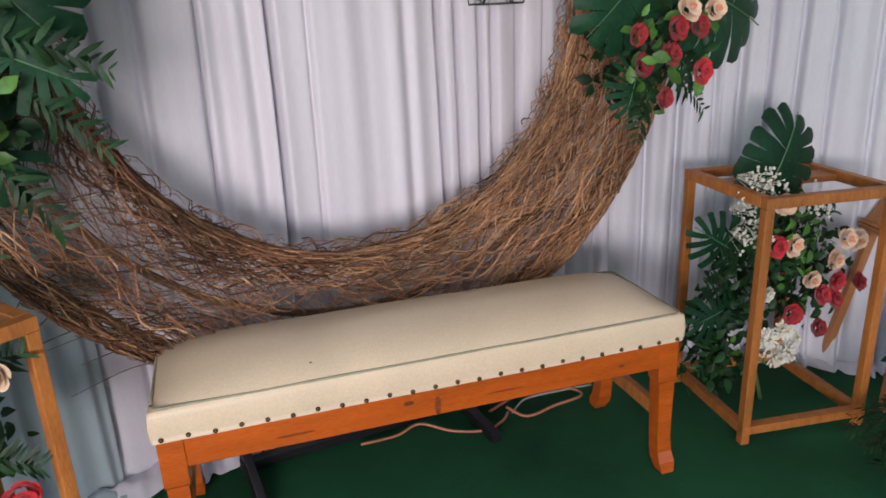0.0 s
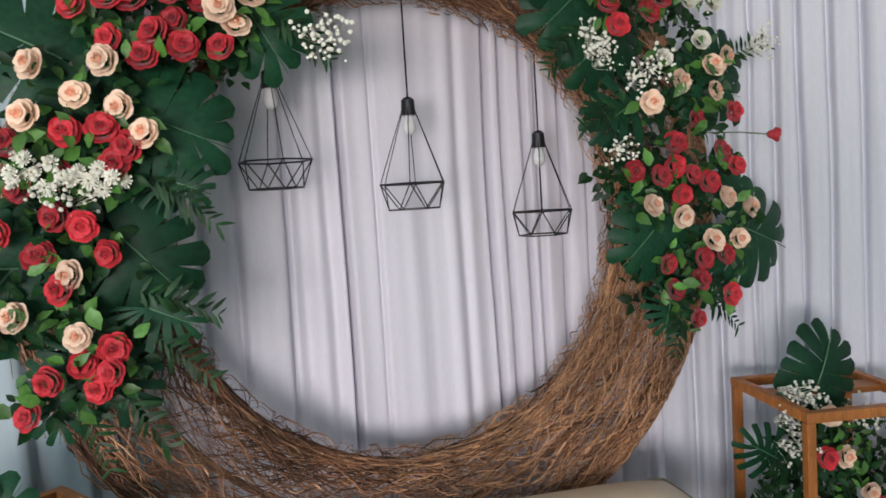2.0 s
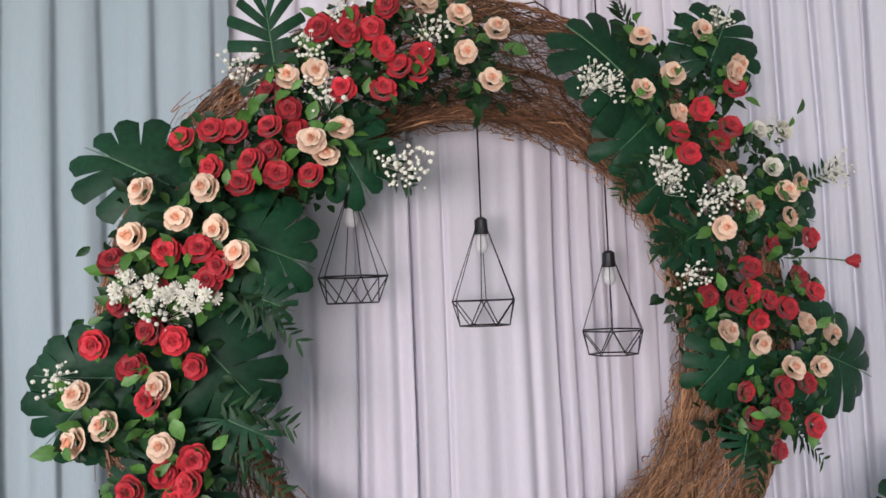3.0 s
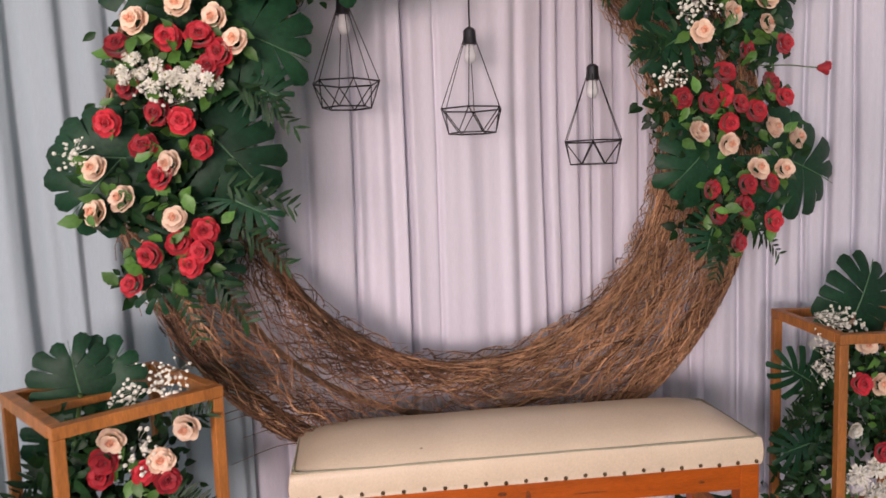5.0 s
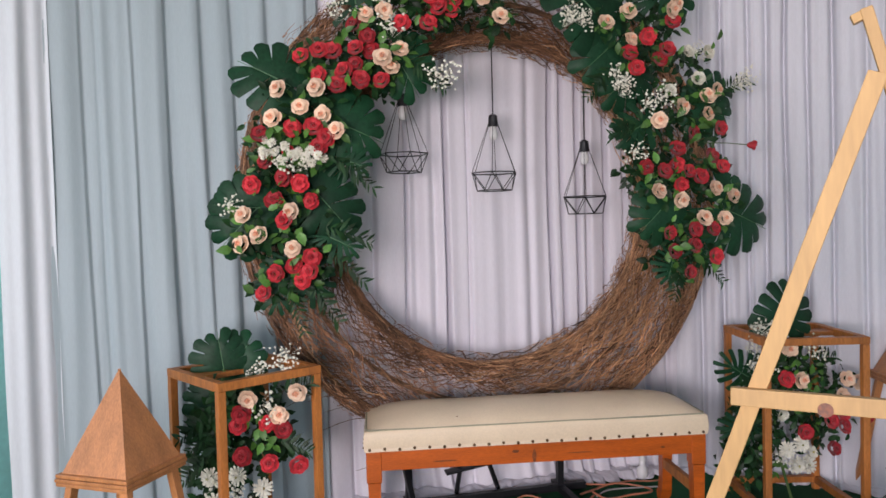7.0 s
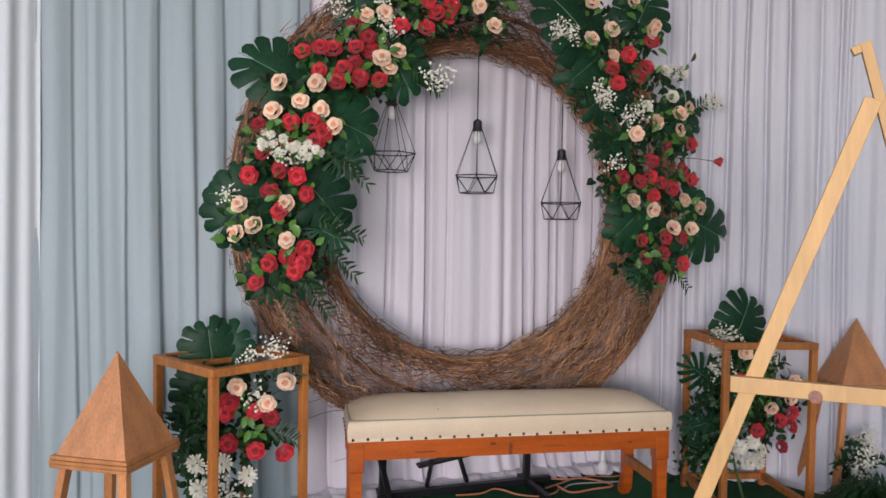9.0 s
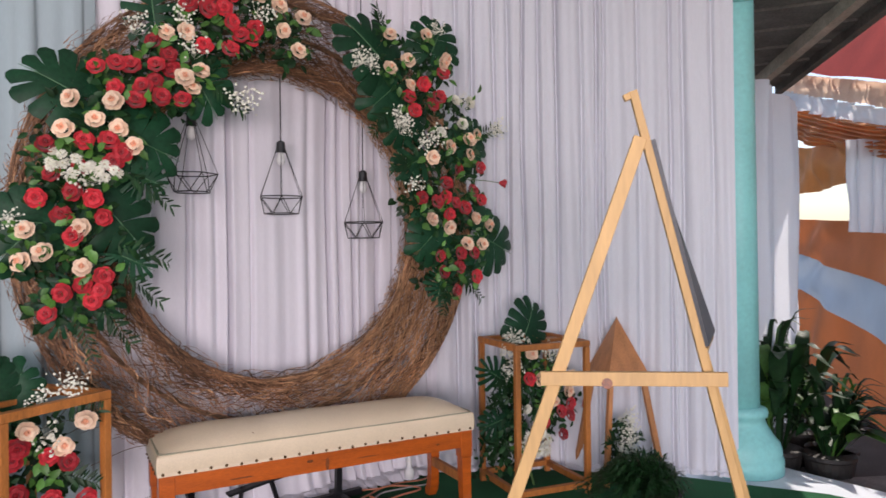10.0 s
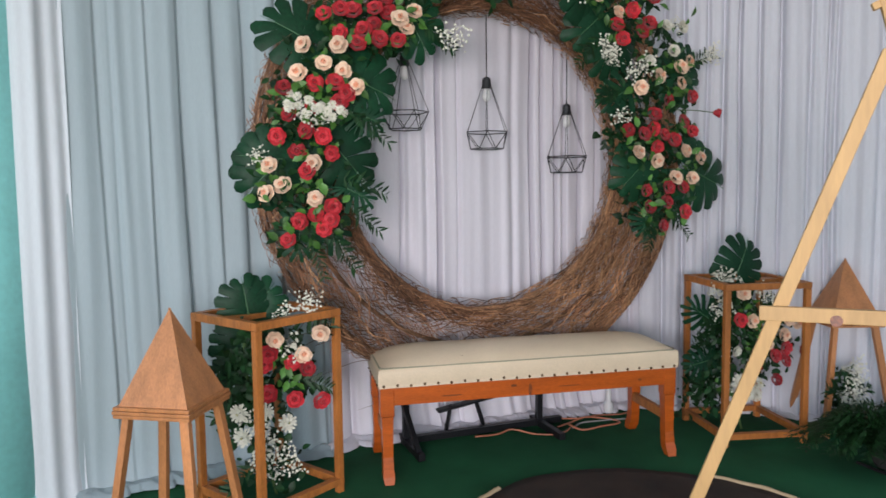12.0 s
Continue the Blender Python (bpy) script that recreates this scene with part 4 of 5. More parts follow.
def arrangement(label, at, reds, peaches, whites, blooms, sprays, y0, rng, hub=(0, 0), daisies=()):
    """Blooms in a mass of leaves; the blooms look to the front and a little away from the hub."""
    ob = thing("flower_arrangement", pose(*at), label, "flower arrangement", "flower arrangements")
    inv = ob.matrix_basis.inverted()

    def bloom(name, meshes, x, z, size, lab):
        y = y0 + rng.uniform(-0.025, 0.02) - (0.018 if name == "daisy" else 0.0)
        way = (0.30 * (x - hub[0]) + rng.uniform(-0.35, 0.35) - 0.12, -1, rng.uniform(-0.12, 0.42))
        q = link(name, rng.choice(meshes), M_RED, ob, lab)
        q.matrix_basis = inv @ facing((x, y + 0.018, z), way, rng.uniform(0, 6.28), size * rng.uniform(0.92, 1.08))
        return q

    for x, z in reds:
        bloom("rose", RED_ROSE, x, z, 1.06, "deep red silk rose")
    for x, z in peaches:
        bloom("rose", PEACH_ROSE, x, z, 1.06, "pale peach silk rose")
    for x, z in whites:
        bloom("rose", WHITE_ROSE, x, z, 0.95, "cream white silk rose")
    for x, z in blooms:
        bloom("chrysanthemum", WHITE_BLOOM, x, z, 1.1, "white many-petalled chrysanthemum")
    for x, z in daisies:
        bloom("daisy", WHITE_BLOOM, x, z, 0.56, "small cream white daisy")
    for x, z in sprays:
        q = link("baby_breath", rng.choice(SPRAY), M_WHITE, ob, "spray of tiny white blossoms", "stuff")
        q.matrix_basis = inv @ facing((x, y0 + 0.01, z), (rng.uniform(-0.4, 0.4), -1, rng.uniform(-0.2, 0.5)), rng.uniform(0, 6.28), rng.uniform(0.8, 1.1))
    return ob


def around(spots, rng, per, spread, y0, y1):
    def off():
        return max(-1.5 * spread, min(1.5 * spread, rng.gauss(0, spread)))
    return [(x + off(), rng.uniform(y0, y1), z + off()) for x, z in spots for _ in range(per)]


RED_L = [(-0.39, 2.07), (-0.31, 2.1), (-0.34, 2.05), (-0.27, 2.07), (-0.23, 2.13), (-0.2, 1.98), (-0.14, 2.02), (-0.15, 1.98), (-0.25, 1.92), (-0.34, 1.92), (-0.25, 2.02), (-0.51, 1.91), (-0.47, 1.87), (-0.7, 1.79), (-0.64, 1.81), (-0.59, 1.81), (-0.51, 1.82), (-0.45, 1.82), (-0.51, 1.77), (-0.64, 1.73), (-0.55, 1.74), (-0.58, 1.69), (-0.5, 1.71), (-0.42, 1.71), (-0.85, 1.52), (-0.74, 1.54), (-0.67, 1.54), (-0.62, 1.51), (-0.65, 1.47), (-0.75, 1.45), (-0.83, 1.43), (-0.77, 1.37), (-0.72, 1.35), (-0.68, 1.29), (-0.81, 1.29), (-0.88, 1.35), (-0.77, 1.22)]
RED_L += [(-0.81, 1.04), (-0.75, 1.06), (-0.69, 1.09), (-0.72, 1.01), (-0.69, 1.04), (-0.85, 0.97)]
PEACH_L = [(-0.14, 2.14), (-0.05, 2.12), (0.05, 2.09), (-0.04, 2.03), (0.03, 1.96), (-0.47, 1.95), (-0.41, 1.96), (-0.35, 1.83), (-0.42, 1.79), (-0.39, 1.76), (-0.78, 1.67), (-0.65, 1.68), (-0.71, 1.61), (-0.63, 1.59), (-0.8, 1.57), (-0.59, 1.53), (-0.75, 1.25), (-0.91, 1.24), (-0.86, 1.17), (-0.92, 1.14), (-0.75, 1.12)]
WHITE_L = [(-0.79, 1.47), (-0.74, 1.48), (-0.7, 1.5), (-0.68, 1.44), (-0.65, 1.45), (-0.72, 1.45)]
GYP_L = [(-0.22, 1.74), (-0.18, 1.74), (-0.39, 1.9), (-0.42, 2.02), (-0.35, 2.11), (-0.74, 1.41), (-0.96, 1.28)]
RED_R = [(0.74, 1.97), (0.63, 1.91), (0.55, 1.84), (0.7, 1.85), (0.68, 1.82), (0.57, 1.78), (0.83, 1.54), (0.93, 1.55), (0.76, 1.47), (0.91, 1.44), (0.95, 1.4), (0.62, 1.4), (0.68, 1.38), (0.76, 1.41), (0.79, 1.38), (0.84, 1.36), (0.77, 1.33), (0.81, 1.15), (0.72, 1.14), (0.91, 1.15), (0.83, 1.08), (0.74, 1.06), (0.9, 1.04), (0.79, 0.98), (1.08, 1.48)]
PEACH_R = [(0.46, 2.1), (0.65, 2.13), (0.55, 2.0), (0.45, 1.95), (0.55, 1.89), (0.72, 2.01), (0.75, 2.04), (0.9, 1.68), (0.93, 1.71), (0.78, 1.64), (0.89, 1.61), (0.66, 1.58), (0.92, 1.31), (0.99, 1.28), (0.66, 1.3), (0.76, 1.27), (0.87, 1.19), (0.97, 1.19)]
WHITE_R = [(0.8, 1.85), (0.9, 1.86), (0.86, 1.75), (0.72, 1.7)]
GYP_R = [(0.3, 1.96), (0.36, 1.96), (0.51, 1.75), (0.51, 1.72), (0.63, 1.65), (1.07, 1.76), (0.71, 2.17), (0.57, 1.46)]

rng = random.Random(77)
left = arrangement("red and peach silk roses with monstera leaves on the ring", (-0.6, 2.36, 1.5), RED_L, PEACH_L, [], [], GYP_L + [(-0.80, 1.44), (-0.58, 1.96), (-0.12, 2.08)], 2.11, rng, (0.08, 1.28),
                   [(-0.84 + 0.032 * (k % 7) + 0.01 * math.sin(k * 5), 1.450 + 0.020 * (k // 7) - 0.003 * (k % 7) + 0.014 * math.sin(k * 2.3)) for k in range(16)])
for base, tip, kind in (((-0.74, 1.70), (-0.93, 1.80), 0), ((-0.60, 1.58), (-0.40, 1.50), 0), ((-0.67, 1.33), (-0.53, 1.17), 0), ((-0.87, 1.27), (-1.01, 1.12), 0), ((-0.50, 2.00), (-0.53, 2.20), 1), ((-0.36, 1.82), (-0.27, 1.66), 0),
                        ((-0.62, 1.16), (-0.50, 1.10), 1), ((-0.86, 1.27), (-1.03, 1.28), 0), ((-0.56, 1.44), (-0.46, 1.40), 1), ((-0.74, 1.06), (-0.62, 0.92), 1), ((-0.80, 1.02), (-0.82, 0.88), 1)):
    place_leaf(left, FERNY if kind else MONSTERA, base, tip, 2.18, rng)
left_all = RED_L + PEACH_L + WHITE_L
small_leaves("foliage", left, around(left_all, rng, 26, 0.034, 2.13, 2.33), M_LEAF, rng, label="dense dark green leaves")
small_leaves("bright_leaves", left, around(left_all, rng, 4, 0.028, 2.105, 2.17), M_LEAF_LIGHT, rng, (0.03, 0.052), "small bright green leaves")
for base, tip in (((-0.62, 1.10), (-0.50, 1.02)), ((-0.78, 1.02), (-0.72, 0.85)), ((-0.60, 1.45), (-0.46, 1.36)), ((-0.64, 1.2), (-0.47, 1.16)), ((-0.7, 1.0), (-0.6, 0.88)), ((-0.30, 1.80), (-0.18, 1.72)), ((-0.05, 2.08), (0.08, 2.0))):
    frond("frond", left, base, tip, 2.17, rng)

right = arrangement("red, peach and white silk roses with leaves on the ring", (0.75, 2.36, 1.5), RED_R[:-1], PEACH_R, WHITE_R, [], GYP_R + [(0.32, 1.99), (0.53, 1.70), (1.04, 1.73), (0.84, 1.86), (0.70, 1.68)], 2.11, rng, (0.08, 1.28))
for base, tip, kind in (((0.45, 2.00), (0.27, 2.17), 0), ((0.72, 2.08), (0.80, 2.26), 0), ((0.52, 1.90), (0.36, 1.76), 0), ((0.68, 1.60), (0.50, 1.50), 1), ((0.74, 1.26), (0.60, 1.13), 0), ((1.00, 1.23), (1.23, 1.14), 0), ((0.92, 1.68), (1.05, 1.74), 0),
                        ((0.88, 1.08), (1.00, 1.01), 1), ((0.90, 1.64), (1.05, 1.60), 0), ((0.60, 1.78), (0.46, 1.66), 0), ((0.76, 1.02), (0.72, 0.92), 1), ((0.62, 1.50), (0.52, 1.62), 1)):
    place_leaf(right, FERNY if kind else MONSTERA, base, tip, 2.18, rng)
right_all = RED_R[:-1] + PEACH_R + WHITE_R
small_leaves("foliage", right, around(right_all, rng, 26, 0.034, 2.13, 2.33), M_LEAF, rng, label="dense dark green leaves")
small_leaves("bright_leaves", right, around(right_all, rng, 4, 0.028, 2.105, 2.17), M_LEAF_LIGHT, rng, (0.03, 0.052), "small bright green leaves")
for base, tip in (((0.80, 1.02), (0.74, 0.90)), ((0.86, 1.05), (0.97, 0.96)), ((0.95, 1.7), (1.09, 1.78)), ((0.5, 1.8), (0.38, 1.7)), ((0.62, 1.58), (0.48, 1.55)), ((0.46, 2.1), (0.40, 2.25))):
    frond("frond", right, base, tip, 2.17, rng)
# one bud on a long stem
bud = link("rose", ROSE_BUD, M_RED, right, "deep red rose bud on a stem")
inv = right.matrix_basis.inverted()
bud.matrix_basis = inv @ facing((1.055, 2.10, 1.485), (1, -0.25, -0.05), 0, 1.05)
bm = tube(bmesh.new(), [inv @ Vector(p) for p in ((0.90, 2.16, 1.50), (0.98, 2.12, 1.495), (1.06, 2.10, 1.485))], 0.002, 5)
part("stem", bm, M_STEM, right)

# arrangements in the box stands
sr = arrangement("red and peach roses, white blooms and leaves inside box stand", (1.22, 2.06, 0.03), [(1.16, 0.54), (1.34, 0.36), (1.42, 0.39), (1.41, 0.33), (1.22, 0.33), (1.37, 0.24), (1.53, 0.36)],
                 [(1.23, 0.53), (1.42, 0.53), (1.49, 0.51), (1.43, 0.45), (1.31, 0.42), (1.18, 0.66)], [(1.14, 0.40)], [(1.15, 0.26), (1.25, 0.24), (1.26, 0.18), (1.18, 0.20), (1.21, 0.28)], [(1.01, 0.68), (1.01, 0.60), (1.03, 0.76), (1.09, 0.73), (1.06, 0.62), (1.12, 0.24), (1.22, 0.20), (1.28, 0.66)], 2.0, rng, (1.2, 0.5))
place_leaf(sr, MONSTERA, (1.155, 0.755), (1.225, 0.925), 2.04, rng, 0.15, full=0.21)
place_leaf(sr, FERNY, (1.02, 0.55), (0.87, 0.64), 2.06, rng)
place_leaf(sr, FERNY, (1.02, 0.36), (0.87, 0.34), 2.06, rng)
spots = [(1.34, 0.38), (1.42, 0.41), (1.38, 0.27), (1.48, 0.40), (1.45, 0.5), (1.3, 0.3), (1.4, 0.34)] + [(1.0 + 0.04 * math.sin(k * 2.1) + 0.010 * k, 0.16 + 0.025 * k) for k in range(20)] + [(1.24, 0.5), (1.32, 0.46), (1.3, 0.35), (1.22, 0.6), (1.15, 0.34), (1.05, 0.2), (1.2, 0.48), (1.36, 0.52), (1.26, 0.42), (1.38, 0.4), (1.2, 0.68), (1.13, 0.55)]
small_leaves("foliage", sr, around(spots, rng, 24, 0.045, 2.03, 2.16), M_LEAF, rng, label="dense dark green leaves")
small_leaves("bright_leaves", sr, around([(1.28, 0.5), (1.27, 0.40), (1.2, 0.6), (1.10, 0.2), (1.32, 0.56)], rng, 8, 0.035, 2.0, 2.06), M_LEAF_LIGHT, rng, (0.025, 0.045), "small bright green leaves")
for base, tip in (((1.02, 0.45), (0.90, 0.48)), ((1.02, 0.3), (0.90, 0.24)), ((1.05, 0.5), (0.95, 0.57)), ((1.3, 0.6), (1.40, 0.64))):
    frond("frond", sr, base, tip, 2.05, rng)
part("stem", tube(bmesh.new(), smooth_path([(-0.12, 0.0, 0.75), (-0.10, 0.0, 0.5), (-0.05, 0.02, 0.2), (0.0, 0.0, -0.02)], 4), 0.006, 6), M_STEM, sr)

sl = arrangement("red and peach roses, white blooms and leaves inside box stand", (-0.92, 2.16, 0.03), [(-0.94, 0.57), (-0.95, 0.52), (-0.86, 0.52), (-0.81, 0.50), (-0.94, 0.41), (-0.85, 0.39), (-0.76, 0.38)],
                 [(-0.92, 0.62), (-0.82, 0.55), (-0.75, 0.63)], [], [(-1.05, 0.36), (-0.88, 0.30), (-0.96, 0.36), (-1.04, 0.27)], [(-0.86, 0.58), (-0.78, 0.75), (-0.82, 0.73), (-0.88, 0.71), (-1.01, 0.32), (-0.94, 0.24), (-0.97, 0.28), (-0.90, 0.20), (-0.93, 0.12), (-0.98, 0.18), (-0.86, 0.14)], 2.08, rng, (-0.9, 0.5))
place_leaf(sl, MONSTERA, (-1.00, 0.70), (-1.02, 0.85), 2.17, rng)
place_leaf(sl, MONSTERA, (-0.98, 0.70), (-0.90, 0.82), 2.19, rng)
place_leaf(sl, MONSTERA, (-1.02, 0.62), (-1.06, 0.46), 2.17, rng)
spots = [(-1.03 + 0.03 * math.sin(k * 2.1), 0.62 - 0.020 * k) for k in range(18)] + [(-0.9, 0.55), (-0.85, 0.6), (-0.84, 0.45), (-0.92, 0.2), (-0.98, 0.12), (-0.87, 0.1), (-0.9, 0.45), (-0.84, 0.53), (-0.95, 0.6), (-0.8, 0.42), (-0.92, 0.36)]
small_leaves("foliage", sl, around(spots, rng, 24, 0.038, 2.11, 2.24), M_LEAF, rng, label="dense dark green leaves")
small_leaves("bright_leaves", sl, around([(-0.89, 0.47), (-0.9, 0.56), (-0.86, 0.46)], rng, 7, 0.03, 2.06, 2.12), M_LEAF_LIGHT, rng, (0.025, 0.045), "small bright green leaves")
for base, tip in (((-1.04, 0.56), (-1.15, 0.52)), ((-1.04, 0.5), (-1.15, 0.45)), ((-1.04, 0.44), (-1.14, 0.38)), ((-0.8, 0.62), (-0.70, 0.68)), ((-0.82, 0.45), (-0.72, 0.44)), ((-1.0, 0.15), (-1.1, 0.1))):
    frond("frond", sl, base, tip, 2.12, rng)
part("stem", tube(bmesh.new(), smooth_path([(-0.08, 0.0, 0.68), (-0.10, 0.0, 0.5), (-0.05, 0.0, 0.2), (0.0, 0.0, -0.02)], 4), 0.006, 6), M_STEM, sl)

# small white arrangement by the pyramid, and the leafy bush in a dark pot
fl = arrangement("spray of small white blossoms in dark leaves on the carpet", (1.60, 1.80, 0.0), [], [], [], [], [(1.60, 0.33), (1.62, 0.29), (1.57, 0.26), (1.61, 0.24), (1.55, 0.20), (1.62, 0.19), (1.58, 0.15), (1.64, 0.14), (1.56, 0.12)], 1.78, rng, (1.6, 0.2))
small_leaves("foliage", fl, around([(1.59, 0.05 + 0.025 * k) for k in range(10)], rng, 18, 0.04, 1.79, 1.87), M_LEAF, rng, label="dense dark green leaves")
for base, tip in (((1.57, 0.2), (1.45, 0.27)), ((1.62, 0.2), (1.72, 0.24)), ((1.6, 0.1), (1.68, 0.06))):
    frond("frond", fl, base, tip, 1.82, rng)


def bush(at):
    ob = thing("leafy_bush", pose(*at), "low dark green leafy bush in a small black pot stand", "potted plant")
    r = random.Random(9)
    part("pot", lathe(bmesh.new(), [(0.055, 0.0), (0.07, 0.02), (0.088, 0.075), (0.093, 0.085), (0.08, 0.085)], 20, (0.07, -0.15, 0.012)), M_POT, ob)
    for a in (0.0, 0.14):
        part("pot_leg", bar(bmesh.new(), (a, -0.25, 0.006), (a, -0.05, 0.006), 0.010), M_BLACK, ob)
    part("wire_handle", tube(bmesh.new(), smooth_path([(0.10, -0.235, 0.06), (0.15, -0.27, 0.05), (0.165, -0.27, 0.012), (0.06, -0.27, 0.008), (0.02, -0.25, 0.01)], 5), 0.004, 6), M_BLACK, ob)
    verts, faces = [], []
    for k in range(230):
        a, e = r.uniform(0, 6.28), r.random() ** 0.6
        lift = r.uniform(0.03, 0.16) * (1.15 - e)
        base = Vector((0.05 + 0.05 * math.cos(a), -0.11 + 0.05 * math.sin(a), 0.085))
        tip = Vector((0.02 + 0.31 * e * math.cos(a), -0.03 + 0.22 * e * math.sin(a), lift + 0.07))
        mid = (base + tip) / 2 + Vector((0, 0, 0.06 + 0.4 * lift))
        pts = smooth_path([base, mid, tip], 5)
        for i in range(2, len(pts)):
            d = (pts[i] - pts[i - 1]).normalized()
            sv = d.cross(Vector((0, 0, 1))).normalized()
            for sd in (-1, 1):
                for h in (0.0, 0.5):
                    c = pts[i - 1].lerp(pts[i], h)
                    ln = r.uniform(0.02, 0.045)
                    v = (sv * sd + d * 0.9 + Vector((0, 0, r.uniform(-0.3, 0.4)))).normalized()
                    w = v.cross(Vector((0, 0, 1))).normalized() * ln * 0.11
                    q = len(verts)
                    verts += [c, c + v * ln * 0.5 + w, c + v * ln, c + v * ln * 0.5 - w]
                    faces.append((q, q + 1, q + 2, q + 3))
    from_arrays("foliage", verts, faces, M_LEAF, ob, "loose feathery dark green leaves", "stuff")
    return ob


bush((1.36, 1.62, 0.0))


# ---- cables and the plug bulb on the floor ----
def cable(name, pts, r, mat, label):
    ob = thing(name, pose(pts[0][0], pts[0][1], 0), label, "cable")
    o = Vector((pts[0][0], pts[0][1], 0))
    part("cord", tube(bmesh.new(), [Vector(p) - o for p in smooth_path(pts, 8)], r, 6), mat, ob, smooth=True)
    return ob


z = 0.008
cable("extension_cable", [(0.02, 2.45, z), (0.13, 2.44, z), (0.21, 2.45, z + 0.01), (0.29, 2.38, z), (0.38, 2.335, z), (0.45, 2.355, z), (0.49, 2.39, z)], 0.0042, M_WIRE, "copper brown cable lying loose on the carpet")
cable("extension_cable", [(0.44, 2.42, z), (0.52, 2.45, z), (0.63, 2.47, z + 0.01), (0.74, 2.42, z), (0.75, 2.36, z), (0.64, 2.35, z), (0.53, 2.34, z), (0.49, 2.40, z + 0.012)], 0.0045, M_WIRE, "coiled copper brown cable on the carpet")
cable("extension_cable", [(0.45, 2.56, z), (0.58, 2.47, z + 0.01), (0.72, 2.50, z), (0.84, 2.47, z), (0.95, 2.52, z)], 0.004, M_WIRE, "copper brown cable on the carpet")
cable("power_cord", [(0.50, 2.38, z), (0.58, 2.43, z), (0.70, 2.42, z), (0.82, 2.40, z)], 0.0035, M_WIRE_GREY, "grey power cord on the carpet")
plug = thing("spare_bulb", pose(0.80, 2.53, 0.0), "white compact bulb standing on the carpet", "light bulb")
part("body", lathe(bmesh.new(), [(0.016, 0.0), (0.024, 0.01), (0.025, 0.05), (0.014, 0.062), (0.014, 0.10), (0.010, 0.13), (0.004, 0.135)], 20), M_BULB, plug, smooth=True)
fan = thing("black_clip_lamp", pose(0.02, 2.55, 0.0), "black metal clip lamp lying behind the bench", "clip lamp")
bm = bmesh.new()
box(bm, (0.30, 0.05, 0.012), (0, 0, 0.14), Matrix.Rotation(radians(-8), 4, "Y"), 0.003)
part("plate", bm, M_BLACK, fan)
part("arm", bar(bmesh.new(), (0.05, 0, 0.14), (0.10, 0.02, 0.0), 0.016), M_BLACK, fan)
part("arm", bar(bmesh.new(), (-0.08, 0, 0.14), (-0.10, 0.02, 0.0), 0.016), M_BLACK, fan)


# ---- the alley beside the veranda ----
def drape(name, a, b, z_a, z_b, mat, label, waves, amp, seed, sag=0.0, rows=10, tuck=0.0, kind="structure"):
    """Cloth between two uprights: z_a, z_b are (top, bottom) at either end."""
    cols = 90
    verts, faces = [], []
    av, bv = Vector((*a, 0)), Vector((*b, 0))
    t = (bv - av).normalized()
    n = Vector((t.y, -t.x, 0))
    for i in range(cols + 1):
        f = i / cols
        for j in range(rows + 1):
            g = j / rows
            top, bot = z_a[0] + (z_b[0] - z_a[0]) * f, z_a[1] + (z_b[1] - z_a[1]) * f
            z = top + (bot - top) * g - sag * 4 * f * (1 - f)
            d = amp * math.sin(2 * math.pi * (waves * f + 0.4 * noise.noise((f * 5, seed, g)))) + amp * noise.noise((f * 11, seed, g * 2)) + tuck * math.sin(2 * math.pi * (3.5 * g + 0.5 * noise.noise((f * 4, seed, 1))))
            p = av.lerp(bv, f) + n * d
            verts.append((p.x, p.y, z))
    for i in range(cols):
        for j in range(rows):
            q = i * (rows + 1) + j
            faces.append((q, q + rows + 1, q + rows + 2, q + 1))
    ob = from_arrays(name, verts, faces, mat, smooth=True)
    return tagged(ob, label, "cloth", kind=kind)


WA, WB = (7.2, 4.01), (2.9, 0.50)
drape("cloth_wall_upper", WA, WB, (1.50, 1.16), (1.24, 0.72), M_ORANGE, "orange cloth wall of the tent", 3, 0.03, 1)
drape("cloth_wall_band", WA, WB, (1.165, 0.80), (0.725, 0.26), M_PALEBLUE, "pale blue band sewn in the orange cloth wall", 3, 0.03, 1)
drape("cloth_wall_lower", WA, WB, (0.805, -0.2), (0.265, -0.2), M_ORANGE, "orange cloth wall of the tent", 3, 0.03, 1)
# swags, frill and roof of the tent
for k in range(3):
    drape("tent_swag", (6.3, 3.5), (2.6, 0.55), (2.74 - 0.10 * k, 2.58 - 0.10 * k), (1.64 - 0.035 * k, 1.57 - 0.035 * k), M_AMBER, "gathered amber cloth swag along the tent", 2 + k, 0.03, 40 + k, sag=0.06, rows=26, tuck=0.022)
drape("tent_lining", (6.5, 3.7), (4.4, 2.0), (2.40, 1.85), (1.97, 1.66), M_AMBER, "amber cloth lining of the tent", 2, 0.05, 7, sag=0.1)
drape("tent_frill", (6.25, 3.45), (2.6, 0.50), (3.03, 2.84), (1.80, 1.66), M_PINK, "pale pleated frill tinged pink under the tent roof", 34, 0.035, 3)
drape("tent_valance", (6.2, 3.44), (2.58, 0.53), (2.86, 2.68), (1.68, 1.58), M_SHEER, "white cloth gathered along the top of the swag", 11, 0.03, 13, sag=0.03)
drape("far_curtain", (4.02, 1.80), (3.5, 0.90), (1.9, 1.26), (1.8, 1.2), M_SHEER, "white cloth hung outside in the alley", 9, 0.03, 5)
drape("alley_curtain", (2.72, 1.98), (3.56, 1.92), (2.35, 0.0), (2.1, 0.0), M_SHEER, "greyish white cloth hung in the alley", 4, 0.04, 6)
bm = bmesh.new()
